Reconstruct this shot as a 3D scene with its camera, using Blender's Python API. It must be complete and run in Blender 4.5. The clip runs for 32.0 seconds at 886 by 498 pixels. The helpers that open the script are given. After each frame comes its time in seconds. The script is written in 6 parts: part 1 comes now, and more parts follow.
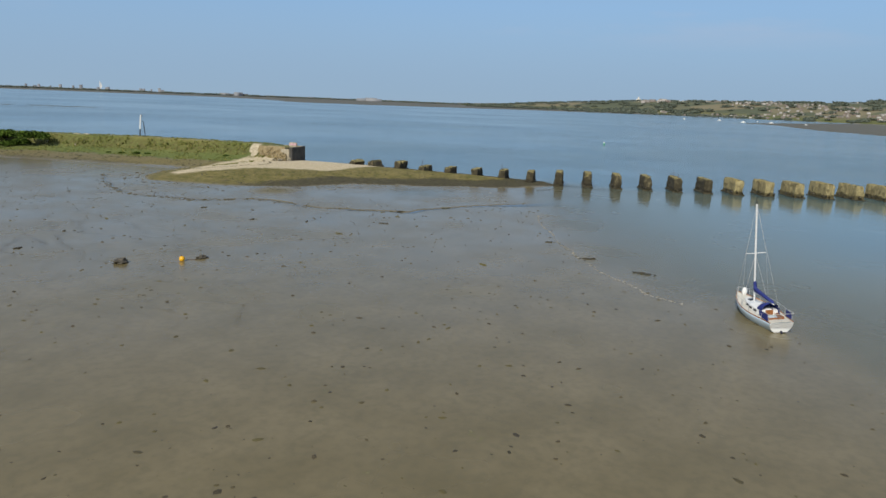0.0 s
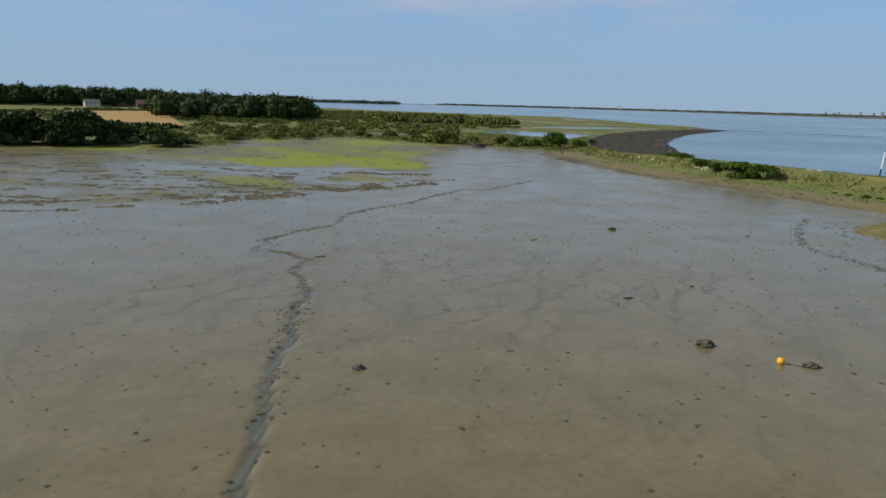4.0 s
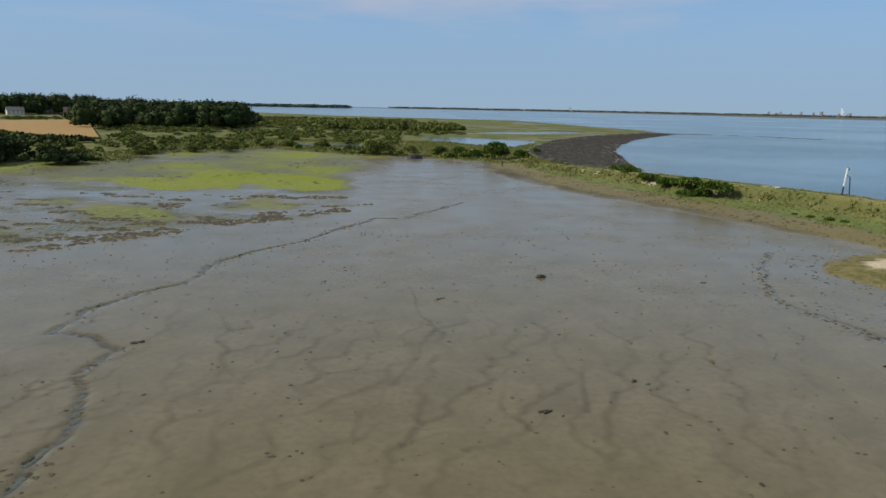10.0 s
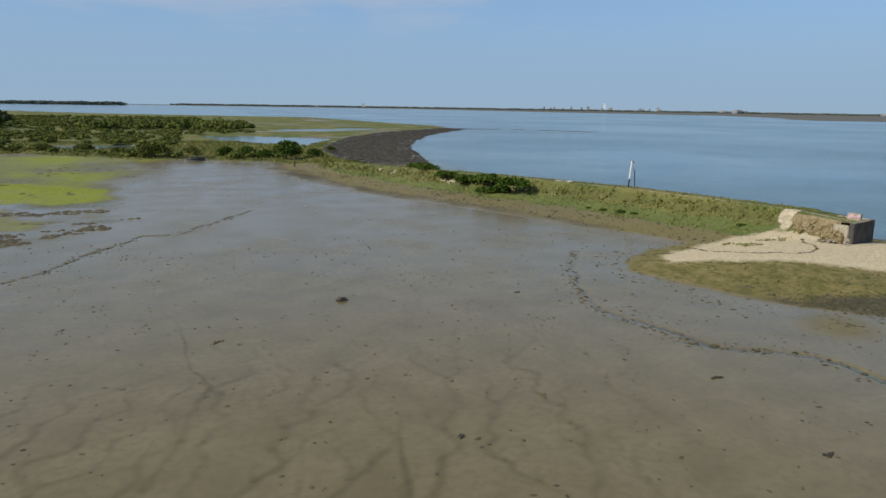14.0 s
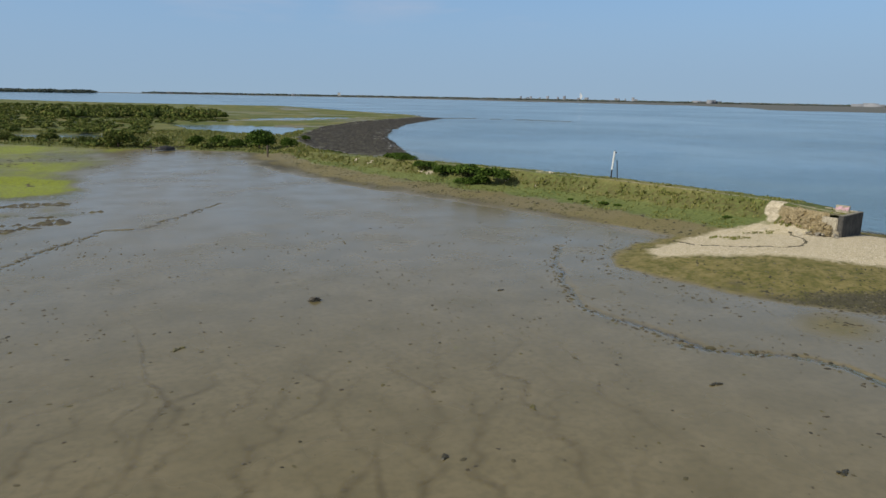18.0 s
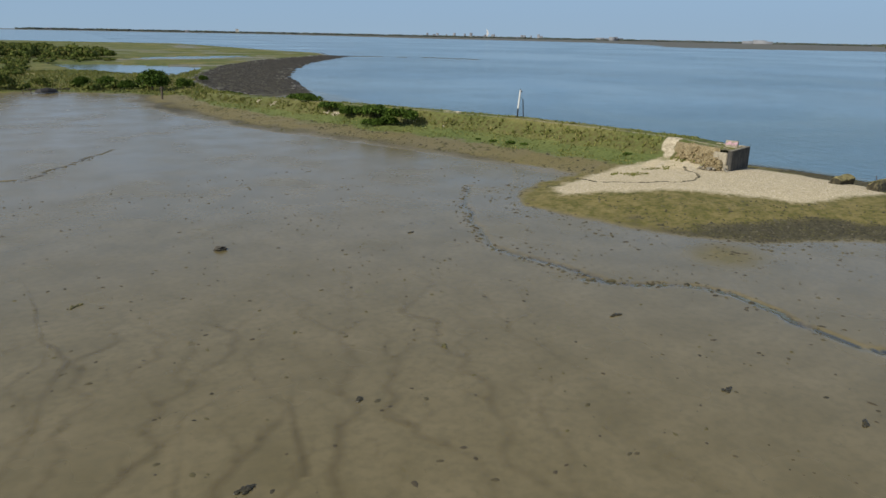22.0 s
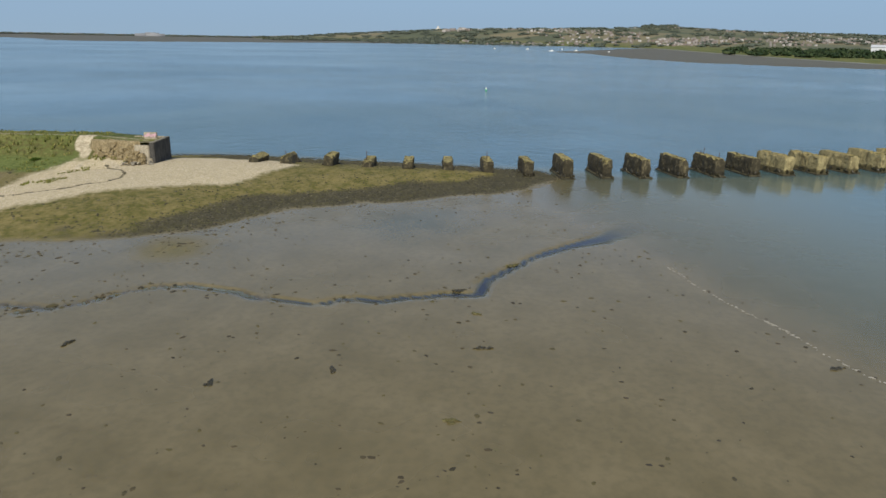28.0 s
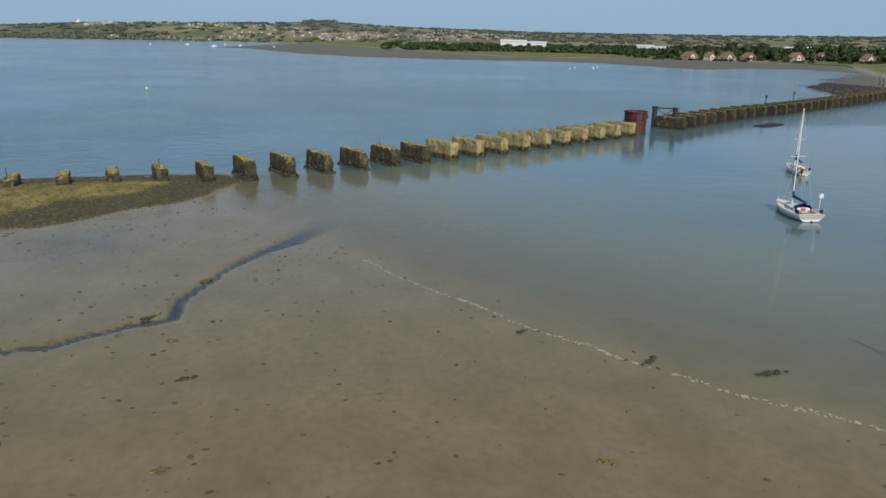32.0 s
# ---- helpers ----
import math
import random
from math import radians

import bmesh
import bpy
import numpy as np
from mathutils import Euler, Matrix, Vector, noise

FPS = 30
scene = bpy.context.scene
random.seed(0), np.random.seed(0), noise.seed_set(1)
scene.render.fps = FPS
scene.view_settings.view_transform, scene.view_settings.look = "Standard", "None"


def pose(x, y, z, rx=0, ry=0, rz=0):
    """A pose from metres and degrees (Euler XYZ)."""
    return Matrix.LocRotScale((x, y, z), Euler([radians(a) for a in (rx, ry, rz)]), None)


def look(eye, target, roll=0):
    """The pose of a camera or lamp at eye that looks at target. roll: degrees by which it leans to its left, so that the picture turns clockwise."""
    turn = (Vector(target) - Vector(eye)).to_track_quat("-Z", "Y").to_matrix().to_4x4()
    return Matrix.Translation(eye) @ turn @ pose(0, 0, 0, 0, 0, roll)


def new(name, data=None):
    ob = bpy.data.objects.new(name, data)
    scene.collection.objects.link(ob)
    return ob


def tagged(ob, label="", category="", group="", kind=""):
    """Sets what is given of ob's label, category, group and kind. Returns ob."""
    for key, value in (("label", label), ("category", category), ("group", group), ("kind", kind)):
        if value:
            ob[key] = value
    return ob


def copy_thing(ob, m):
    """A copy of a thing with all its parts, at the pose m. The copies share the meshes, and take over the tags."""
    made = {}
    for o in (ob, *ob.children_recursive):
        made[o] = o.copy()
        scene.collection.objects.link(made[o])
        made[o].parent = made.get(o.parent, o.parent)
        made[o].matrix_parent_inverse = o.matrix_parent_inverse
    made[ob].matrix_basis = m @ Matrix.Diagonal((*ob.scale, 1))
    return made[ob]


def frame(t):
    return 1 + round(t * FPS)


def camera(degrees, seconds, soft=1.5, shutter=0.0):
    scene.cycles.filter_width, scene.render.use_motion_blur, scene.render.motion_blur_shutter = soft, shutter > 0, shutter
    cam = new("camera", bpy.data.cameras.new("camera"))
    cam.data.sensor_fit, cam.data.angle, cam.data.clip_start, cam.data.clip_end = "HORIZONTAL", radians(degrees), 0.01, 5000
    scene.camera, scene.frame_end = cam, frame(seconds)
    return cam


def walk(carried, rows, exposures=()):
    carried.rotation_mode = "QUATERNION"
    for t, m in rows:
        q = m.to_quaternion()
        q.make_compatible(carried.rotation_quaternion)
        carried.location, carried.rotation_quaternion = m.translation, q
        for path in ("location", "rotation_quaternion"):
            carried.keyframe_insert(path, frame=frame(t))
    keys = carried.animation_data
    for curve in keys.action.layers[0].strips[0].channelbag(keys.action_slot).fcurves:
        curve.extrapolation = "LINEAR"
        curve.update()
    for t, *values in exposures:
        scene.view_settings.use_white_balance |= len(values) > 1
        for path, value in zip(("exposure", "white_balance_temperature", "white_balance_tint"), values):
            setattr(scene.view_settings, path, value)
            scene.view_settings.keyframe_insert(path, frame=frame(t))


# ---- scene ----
cam = camera(65.13, 32.0)
PATH = [  # seconds, x, y, z, turn, tilt, lean
    (0.0, 1.16, 0.79, 16.40, -57.72, -12.01, 2.29),
    (0.5, 3.25, 1.08, 16.80, -49.80, -12.11, 2.34),
    (1.0, 5.46, 1.63, 17.10, -40.49, -12.18, 2.12),
    (1.5, 8.15, 2.21, 17.25, -29.20, -12.20, 1.93),
    (2.0, 10.83, 3.09, 17.41, -15.81, -12.19, 1.94),
    (2.5, 13.40, 4.46, 17.53, -4.68, -12.14, 1.91),
    (3.0, 16.09, 5.91, 17.85, 1.44, -12.18, 1.78),
    (3.5, 18.19, 7.56, 17.98, 1.57, -12.07, 1.61),
    (5.5, 23.21, 14.61, 18.62, 0.31, -11.86, 1.55),
    (6.0, 23.97, 16.30, 18.86, -0.01, -11.83, 1.51),
    (6.5, 24.64, 17.97, 19.11, -0.29, -11.81, 1.43),
    (7.0, 25.17, 19.69, 19.37, -0.57, -11.78, 1.37),
    (7.5, 25.61, 21.35, 19.65, -0.83, -11.75, 1.33),
    (8.0, 26.03, 23.19, 19.87, -1.11, -11.74, 1.30),
    (8.5, 26.37, 25.08, 20.08, -1.41, -11.70, 1.23),
    (9.0, 26.72, 26.95, 20.23, -1.69, -11.68, 1.16),
    (9.5, 27.10, 28.76, 20.33, -1.95, -11.70, 1.14),
    (10.0, 27.32, 30.50, 20.33, -2.25, -11.67, 1.13),
    (10.5, 27.67, 32.23, 20.30, -3.13, -11.66, 1.07),
    (11.0, 27.99, 33.80, 20.30, -5.48, -11.68, 1.02),
    (11.5, 28.26, 35.36, 20.27, -8.20, -11.69, 1.02),
    (12.0, 28.58, 36.88, 20.25, -11.96, -11.68, 0.96),
    (12.5, 28.83, 38.23, 20.35, -15.72, -11.72, 0.87),
    (13.0, 29.13, 39.64, 20.32, -18.10, -11.67, 0.88),
    (13.5, 29.47, 40.90, 20.34, -18.59, -11.68, 0.85),
    (14.0, 29.77, 42.06, 20.35, -18.85, -11.69, 0.89),
    (14.5, 30.08, 43.07, 20.32, -19.12, -11.69, 0.95),
    (16.5, 30.90, 45.57, 20.20, -20.05, -11.76, 1.01),
    (17.0, 30.95, 45.85, 20.15, -20.31, -11.75, 1.05),
    (17.5, 30.97, 46.08, 20.16, -20.55, -11.76, 1.08),
    (18.0, 30.94, 46.14, 20.16, -20.78, -12.51, 1.08),
    (18.5, 30.96, 46.15, 20.13, -21.00, -13.80, 1.10),
    (19.0, 30.96, 46.18, 20.07, -21.25, -15.07, 1.16),
    (19.5, 30.96, 46.14, 20.03, -21.46, -16.80, 1.18),
    (20.0, 30.97, 46.16, 20.09, -21.68, -17.12, 1.22),
    (20.5, 30.98, 46.13, 20.13, -21.89, -17.17, 1.21),
    (21.0, 30.97, 46.15, 20.18, -22.11, -17.19, 1.22),
    (21.5, 31.08, 45.97, 20.32, -23.23, -17.24, 1.19),
    (22.0, 31.12, 45.98, 20.39, -28.38, -17.25, 1.18),
    (22.5, 31.08, 46.11, 20.45, -32.22, -17.24, 1.22),
    (23.0, 31.21, 46.19, 20.51, -33.62, -17.24, 1.24),
    (23.5, 31.44, 46.19, 20.62, -35.73, -17.26, 1.18),
    (24.0, 31.54, 46.32, 20.67, -40.04, -17.25, 1.22),
    (24.5, 31.68, 46.42, 20.60, -43.71, -17.17, 1.27),
    (25.0, 31.77, 46.51, 20.55, -47.84, -17.16, 1.27),
    (25.5, 31.92, 46.67, 20.41, -52.28, -17.11, 1.31),
    (27.5, 32.63, 47.32, 20.01, -69.81, -16.98, 1.11),
    (28.0, 32.80, 47.50, 19.88, -73.81, -16.93, 1.06),
    (28.5, 32.95, 47.64, 19.79, -77.73, -16.91, 1.05),
    (29.0, 33.09, 47.76, 19.71, -81.54, -16.88, 1.07),
    (29.5, 33.31, 47.86, 19.66, -85.17, -16.88, 1.09),
    (30.0, 33.50, 47.90, 19.62, -88.36, -16.86, 1.07),
    (30.5, 33.72, 47.97, 19.66, -91.48, -16.88, 1.07),
    (31.0, 33.88, 48.03, 19.78, -94.59, -16.89, 1.14),
    (31.5, 34.11, 48.07, 19.93, -97.52, -16.85, 1.18),
    (32.0, 34.33, 48.03, 20.08, -99.98, -16.84, 1.13),
]


def eye_pose(x, y, z, turn, tilt, lean):
    return pose(x, y, z, 90 + tilt, 0, turn) @ pose(0, 0, 0, 0, 0, lean)


walk(cam, [(t, eye_pose(*row)) for t, *row in PATH])

# world and sun
SUN_TURN, SUN_UP = 262.0, 36.0  # degrees clockwise from +y, degrees above the horizon
world = bpy.data.worlds.new("sky")
scene.world = world
world.use_nodes = True
wt = world.node_tree


def sky_node(kind, **inputs):
    n = wt.nodes.new(kind)
    for key, value in inputs.items():
        s = n.inputs[int(key[1:])]
        if isinstance(value, bpy.types.NodeSocket):
            wt.links.new(value, s)
        else:
            s.default_value = value
    return n


def sky_mix(fac, a, b, how="MIX"):
    n = wt.nodes.new("ShaderNodeMix")
    n.data_type, n.blend_type = "RGBA", how
    for s, v in ((n.inputs[0], fac), (n.inputs[6], a), (n.inputs[7], b)):
        if isinstance(v, bpy.types.NodeSocket):
            wt.links.new(v, s)
        else:
            s.default_value = (*v, 1.0) if isinstance(v, tuple) else v
    return n.outputs[2]


sky = wt.nodes.new("ShaderNodeTexSky")
sky.sky_type, sky.sun_disc = "NISHITA", False
sky.sun_elevation, sky.sun_rotation = radians(SUN_UP), radians(SUN_TURN)
sky.air_density, sky.dust_density, sky.ozone_density = 1.0, 0.3, 3.0
# blue summer haze towards the horizon and thin cloud high up
toward = wt.nodes.new("ShaderNodeTexCoord").outputs["Generated"]
height = sky_node("ShaderNodeSeparateXYZ", _0=toward).outputs[2]
low = sky_node("ShaderNodeMapRange", _0=height, _1=0.0, _2=0.45, _3=1.0, _4=0.0).outputs[0]
tone = sky_mix(low, sky.outputs[0], (2.35, 4.1, 6.7))
lower = sky_node("ShaderNodeMapRange", _0=height, _1=-0.01, _2=0.13, _3=0.95, _4=0.0).outputs[0]
tone = sky_mix(lower, tone, (3.1, 4.3, 5.5))
spread = sky_node("ShaderNodeMapping", _0=toward)
spread.inputs["Scale"].default_value = (1.0, 1.0, 5.0)
wisp = wt.nodes.new("ShaderNodeTexNoise")
wt.links.new(spread.outputs[0], wisp.inputs["Vector"])
wisp.inputs["Scale"].default_value, wisp.inputs["Detail"].default_value, wisp.inputs["Roughness"].default_value = 2.3, 6.0, 0.55
thin = sky_node("ShaderNodeMapRange", _0=wisp.outputs[0], _1=0.50, _2=0.72, _3=0.0, _4=0.95).outputs[0]
high = sky_node("ShaderNodeMapRange", _0=height, _1=0.075, _2=0.15, _3=0.0, _4=1.0).outputs[0]
much = sky_node("ShaderNodeMath", _0=thin, _1=high)
much.operation = "MULTIPLY"
tone = sky_mix(much.outputs[0], tone, (4.9, 5.0, 5.8))
veil = sky_node("ShaderNodeMapRange", _0=height, _1=0.13, _2=0.34, _3=0.0, _4=0.5).outputs[0]
tone = sky_mix(veil, tone, (3.5, 3.9, 4.7))
back = wt.nodes["Background"]
back.inputs["Strength"].default_value = 0.1
wt.links.new(tone, back.inputs["Color"])

sun = new("sun", bpy.data.lights.new("sun", "SUN"))
sun.data.energy, sun.data.angle, sun.data.color = 4.0, radians(0.6), (1.0, 0.93, 0.80)
a, e = radians(SUN_TURN), radians(SUN_UP)
sun_from = Vector((math.sin(a) * math.cos(e), math.cos(a) * math.cos(e), math.sin(e)))
sun.matrix_world = look(sun_from * 100, (0, 0, 0))
scene.view_settings.exposure = 0.0

# ---- materials ----
class Nodes:
    """A short way to write node trees."""

    def __init__(self, name, rough=0.8, metal=0.0, spec=0.5):
        self.mat = bpy.data.materials.new(name)
        self.mat.use_nodes = True
        self.tree = self.mat.node_tree
        self.bsdf = self.tree.nodes["Principled BSDF"]
        self.put("Roughness", rough), self.put("Metallic", metal), self.put("Specular IOR Level", spec)

    def put(self, socket, value):
        s = self.bsdf.inputs[socket]
        if isinstance(value, bpy.types.NodeSocket):
            self.tree.links.new(value, s)
        else:
            s.default_value = (*value, 1.0) if isinstance(value, tuple) and len(value) == 3 else value

    def node(self, kind, **inputs):
        n = self.tree.nodes.new(kind)
        for key, value in inputs.items():
            s = n.inputs[int(key[1:])] if key[0] == "_" else n.inputs[key.replace("_", " ")]
            if isinstance(value, bpy.types.NodeSocket):
                self.tree.links.new(value, s)
            else:
                s.default_value = (*value, 1.0) if s.type == "RGBA" and len(value) == 3 else value
        return n

    def where(self):
        return self.node("ShaderNodeNewGeometry").outputs["Position"]

    def noise(self, scale, detail=4.0, rough=0.55, stretch=None, warp=0.0):
        at = self.where()
        if stretch:
            m = self.node("ShaderNodeMapping", Vector=at)
            m.inputs["Scale"].default_value = stretch
            at = m.outputs[0]
        return self.node("ShaderNodeTexNoise", Vector=at, Scale=scale, Detail=detail, Roughness=rough, Distortion=warp).outputs[0]

    def voronoi(self, scale, feature="F1", out="Distance", at=None):
        n = self.node("ShaderNodeTexVoronoi", Vector=at or self.where(), Scale=scale)
        n.feature = feature
        return n.outputs[out]

    def ramp(self, fac, *stops):
        n = self.node("ShaderNodeValToRGB", Fac=fac)
        e = n.color_ramp.elements
        while len(e) < len(stops):
            e.new(0.5)
        for el, (p, c) in zip(e, stops):
            el.position, el.color = p, (c, c, c, 1) if isinstance(c, (int, float)) else (*c, 1)
        return n.outputs[0]

    def mix(self, fac, a, b, how="MIX"):
        n = self.tree.nodes.new("ShaderNodeMix")
        n.data_type, n.blend_type = "RGBA", how
        for s, v in ((n.inputs[0], fac), (n.inputs[6], a), (n.inputs[7], b)):
            if isinstance(v, bpy.types.NodeSocket):
                self.tree.links.new(v, s)
            else:
                s.default_value = (*v, 1.0) if isinstance(v, tuple) and len(v) == 3 else v
        return n.outputs[2]

    def calc(self, how, a, b=0.0, clamp=False):
        n = self.tree.nodes.new("ShaderNodeMath")
        n.operation, n.use_clamp = how, clamp
        for s, v in zip(n.inputs, (a, b)):
            if isinstance(v, bpy.types.NodeSocket):
                self.tree.links.new(v, s)
            else:
                s.default_value = v
        return n.outputs[0]

    def attr(self, name):
        n = self.tree.nodes.new("ShaderNodeAttribute")
        n.attribute_name = name
        return n.outputs["Fac"]

    def edge(self, mask, noise, low=0.35, high=0.65, much=0.5):
        """A mask with its border broken up by noise."""
        s = self.calc("ADD", mask, self.calc("MULTIPLY", self.calc("SUBTRACT", noise, 0.5), much))
        return self.ramp(s, (low, 0.0), (high, 1.0))

    def bump(self, height, strength=0.5, distance=0.05, after=None):
        n = self.node("ShaderNodeBump", Strength=strength, Distance=distance, Height=height)
        if after:
            self.tree.links.new(after, n.inputs["Normal"])
        self.put("Normal", n.outputs[0])
        return n.outputs[0]

    def island(self):
        return self.node("ShaderNodeNewGeometry").outputs["Random Per Island"]

    def one_of(self):
        return self.node("ShaderNodeObjectInfo").outputs["Random"]


def plain(name, colour, rough=0.6, metal=0.0, vary=0.12, scale=3.0, bump=0.0):
    """A surface of one colour with a little grain and wear at two scales."""
    n = Nodes(name, rough, metal)
    big, fine = n.noise(scale), n.noise(scale * 9, 6)
    dark = tuple(c * (1 - 2 * vary) for c in colour)
    light = tuple(min(1, c * (1 + vary)) for c in colour)
    c = n.mix(n.ramp(big, (0.3, 0.0), (0.7, 1.0)), dark, light)
    n.put("Base Color", n.mix(0.25, c, n.mix(fine, dark, light)))
    if bump:
        n.bump(fine, bump, 0.02)
    return n.mat

# ---- the lie of the land ----
def smooth(a, b, x):
    t = np.clip((x - a) / (b - a), 0, 1)
    return t * t * (3 - 2 * t)


def to_line(px, py, line):
    """Distance to a polyline, and how far along it the nearest point lies (in vertices)."""
    best, along = np.full(px.shape, 1e9), np.zeros(px.shape)
    for k, ((ax, ay, *_), (bx, by, *_)) in enumerate(zip(line, line[1:])):
        dx, dy = bx - ax, by - ay
        t = np.clip(((px - ax) * dx + (py - ay) * dy) / (dx * dx + dy * dy), 0, 1)
        d = np.hypot(px - ax - t * dx, py - ay - t * dy)
        near = d < best
        best, along = np.where(near, d, best), np.where(near, k + t, along)
    return best, along


def inside(px, py, ring):
    """Signed distance to a closed outline, positive inside."""
    d, _ = to_line(px, py, ring + ring[:1])
    odd = np.zeros(px.shape, bool)
    for (ax, ay), (bx, by) in zip(ring, ring[1:] + ring[:1]):
        if ay != by:
            odd ^= ((ay > py) != (by > py)) & (px < (bx - ax) * (py - ay) / (by - ay) + ax)
    return np.where(odd, d, -d)


TABLES = {}


def grain(px, py, size, seed=0, octaves=4):
    """Smooth value noise between -1 and 1."""
    total, gain = np.zeros(px.shape), 1.0
    if (seed, octaves) not in TABLES:
        TABLES[seed, octaves] = np.random.RandomState(seed + 11).rand(octaves, 256, 256)
    for table in TABLES[seed, octaves]:
        u, v = px / size, py / size
        i, j = np.floor(u).astype(int), np.floor(v).astype(int)
        fu, fv = u - i, v - j
        fu, fv = fu * fu * (3 - 2 * fu), fv * fv * (3 - 2 * fv)
        at = lambda a, b: table[a % 256, b % 256]
        w = (at(i, j) * (1 - fu) + at(i + 1, j) * fu) * (1 - fv) + (at(i, j + 1) * (1 - fu) + at(i + 1, j + 1) * fu) * fv
        total += gain * (2 * w - 1)
        size, gain = size / 2.1, gain * 0.5
    return total / 1.9


DIKE = [(120.6, 118.2, 4.6), (121.5, 129, 4.7), (117, 144, 4.7), (110.5, 162, 4.7), (100, 184, 4.5), (89, 204, 4.3), (81.5, 223, 3.8), (74.5, 243, 3.1), (68.5, 272, 2.1), (70, 300, 1.6)]
BEACH = [(83, 121), (81, 115.5), (82.3, 109), (85, 102.4), (88.6, 97), (93, 92.7), (99, 90), (105, 87), (109, 82.7), (113, 77), (119, 71.5),
         (122.5, 66), (130, 61), (137, 60.5), (140, 64), (140, 75), (138.5, 90), (137, 105), (135, 118), (131, 126), (122, 131), (107, 133), (94, 128)]
SAND = [(89.3, 121.7), (87.5, 119.3), (87.1, 116.4), (90.9, 113.6), (95.4, 111.0), (101, 107.2), (105.3, 102.6), (108.9, 98.7), (113.3, 97.0), (119.2, 96.2), (124.2, 96), (128, 103), (128, 112), (124, 122), (118, 127), (107.4, 129), (99.8, 127.2)]
SHORE = [(136, 63), (122, 61), (108, 52), (97.6, 44.6), (91, 41.2), (84.2, 36.2), (79.3, 33), (73.8, 28.9), (68.1, 23.4), (63, 17.5), (60.4, 8.6), (54, 3.6), (42, -6), (20, -30), (-40, -90), (-300, -300), (-2500, -1500)]
MUD = SHORE + [(-2500, 1200), (-200, 700), (75, 300), (112, 160), (128, 110)]
MARSH = [(58, 277), (48, 289), (26, 303), (3, 306), (-18, 322), (-36, 337), (-57, 314), (-73, 297), (-66, 262), (-82, 250), (-117, 237), (-200, 170), (-700, -50), (-2500, -400), (-2500, 3000),
         (-700, 1900), (-120, 1250), (70, 1141), (175, 1100), (224, 815), (250, 715), (240, 660), (205, 610), (160, 540), (122, 468), (90, 372), (80, 330), (78, 300), (72, 280)]
STRAND = [(82, 370), (110, 462), (150, 538), (232, 650), (252, 634), (180, 513), (146, 436), (123, 368), (110, 300), (102, 272), (84, 270), (76, 300), (78, 350)]
LAGOON = [(25, 492), (54, 498), (100, 462), (97, 440), (77, 384), (55, 398), (35, 440)]
POOL = [(-38, 398), (-1, 393), (2, 363), (-31, 371)]
ALGAE = [(-57, 197), (-53.6, 222), (-38, 222), (-26.8, 231), (-16.8, 234), (-1.8, 230), (9.5, 216), (11, 196.4), (-0.2, 192), (-14.7, 205), (-18.8, 197), (-32.1, 192), (-45.8, 197)]
UPPER = [(-150, 225), (-100, 214), (-60, 204), (12, 212), (14, 250), (22, 310), (-26, 345), (-72, 322), (-82, 285), (-130, 250)]
OLIVE = [(-38, 162), (-36, 171), (-23, 166), (-11, 151.8), (-16, 149.2), (-29.6, 150.6)]
SHEENS = [[(-44.9, 182.8), (-41.7, 193), (-25.9, 187), (-9.6, 195), (-13.1, 174.5), (-11.4, 154.7), (-17.6, 162.8), (-33.3, 173.2)], [(-0.6, 177.4), (4.4, 189), (10.5, 186.2), (6.4, 173.4)], [(9, 214), (16, 232), (30, 240), (30, 205), (16, 196)]]
BEDS = [[(-31.2, 130.5), (-25.9, 131.4), (-20.6, 135), (-13.3, 138.3)], [(-11.9, 148.3), (-2, 150.3), (4.2, 153.2)], [(7, 158), (12.2, 165.8)], [(-60, 118), (-50, 121), (-40, 128)]]
ROUGH = [(-160, 90), (-42, 117), (-33, 125), (-25, 128), (-13, 141), (-5, 151), (4, 154), (14, 170), (14, 200), (12, 300), (-36, 340), (-130, 260), (-300, 150)]
CREEK = [(10.9, 29), (10.7, 31.5), (10.6, 33.5), (10.1, 36.4), (9.4, 39.7), (8.9, 46.3), (8, 50), (7.2, 56.4), (6.1, 64), (5.5, 67.6), (6.2, 72.6), (2, 81), (2.8, 85.8), (-0.7, 89.4), (-4.4, 90), (-5, 96.4), (-2.4, 103.3), (0.9, 107.4), (2.1, 119.3),
         (4.6, 125.4), (10.9, 133.3), (14, 142.5), (20.4, 155.4), (25, 155.4), (29.2, 163.4), (37.6, 178.5)]
OUTLET = [(69.2, 90.9), (72, 88), (75.5, 86.3), (78.4, 81.9), (78.4, 77.0), (77.7, 74.9), (78.1, 70.2), (79.6, 69.5), (80.6, 66.1), (82.1, 63.3), (84.8, 59.5), (88.2, 59.4), (94.0, 57.2), (99.8, 54.3), (104.2, 51.3), (109, 48.6), (118, 46.5)]
RILL = [(79.8, 128.6), (73.6, 118.7), (68.8, 108.1), (67.3, 102.4), (67.9, 99), (69.4, 95.2), (71, 89)]
NORTH = [(2287, 60), (1500, -60), (1126, -126), (900, -182), (874, -320), (848, -456), (685, -481), (420, -300), (352, -235), (330, -225), (280, -260), (150, -900), (0, -4900), (4900, -4900), (4900, 3300), (3500, 2100), (2750, 800)]
FLATS = [(2287, 90), (1262, 222), (1215, 160), (924, 73), (813, 4), (757, -85), (755, -162), (712, -219), (637, -243), (573, -257), (609, -309), (612, -367), (566, -385), (520, -352), (449, -283), (359, -192), (322, -178), (304, -168), (290, -185), (250, -300), (900, -900), (3000, -600)]
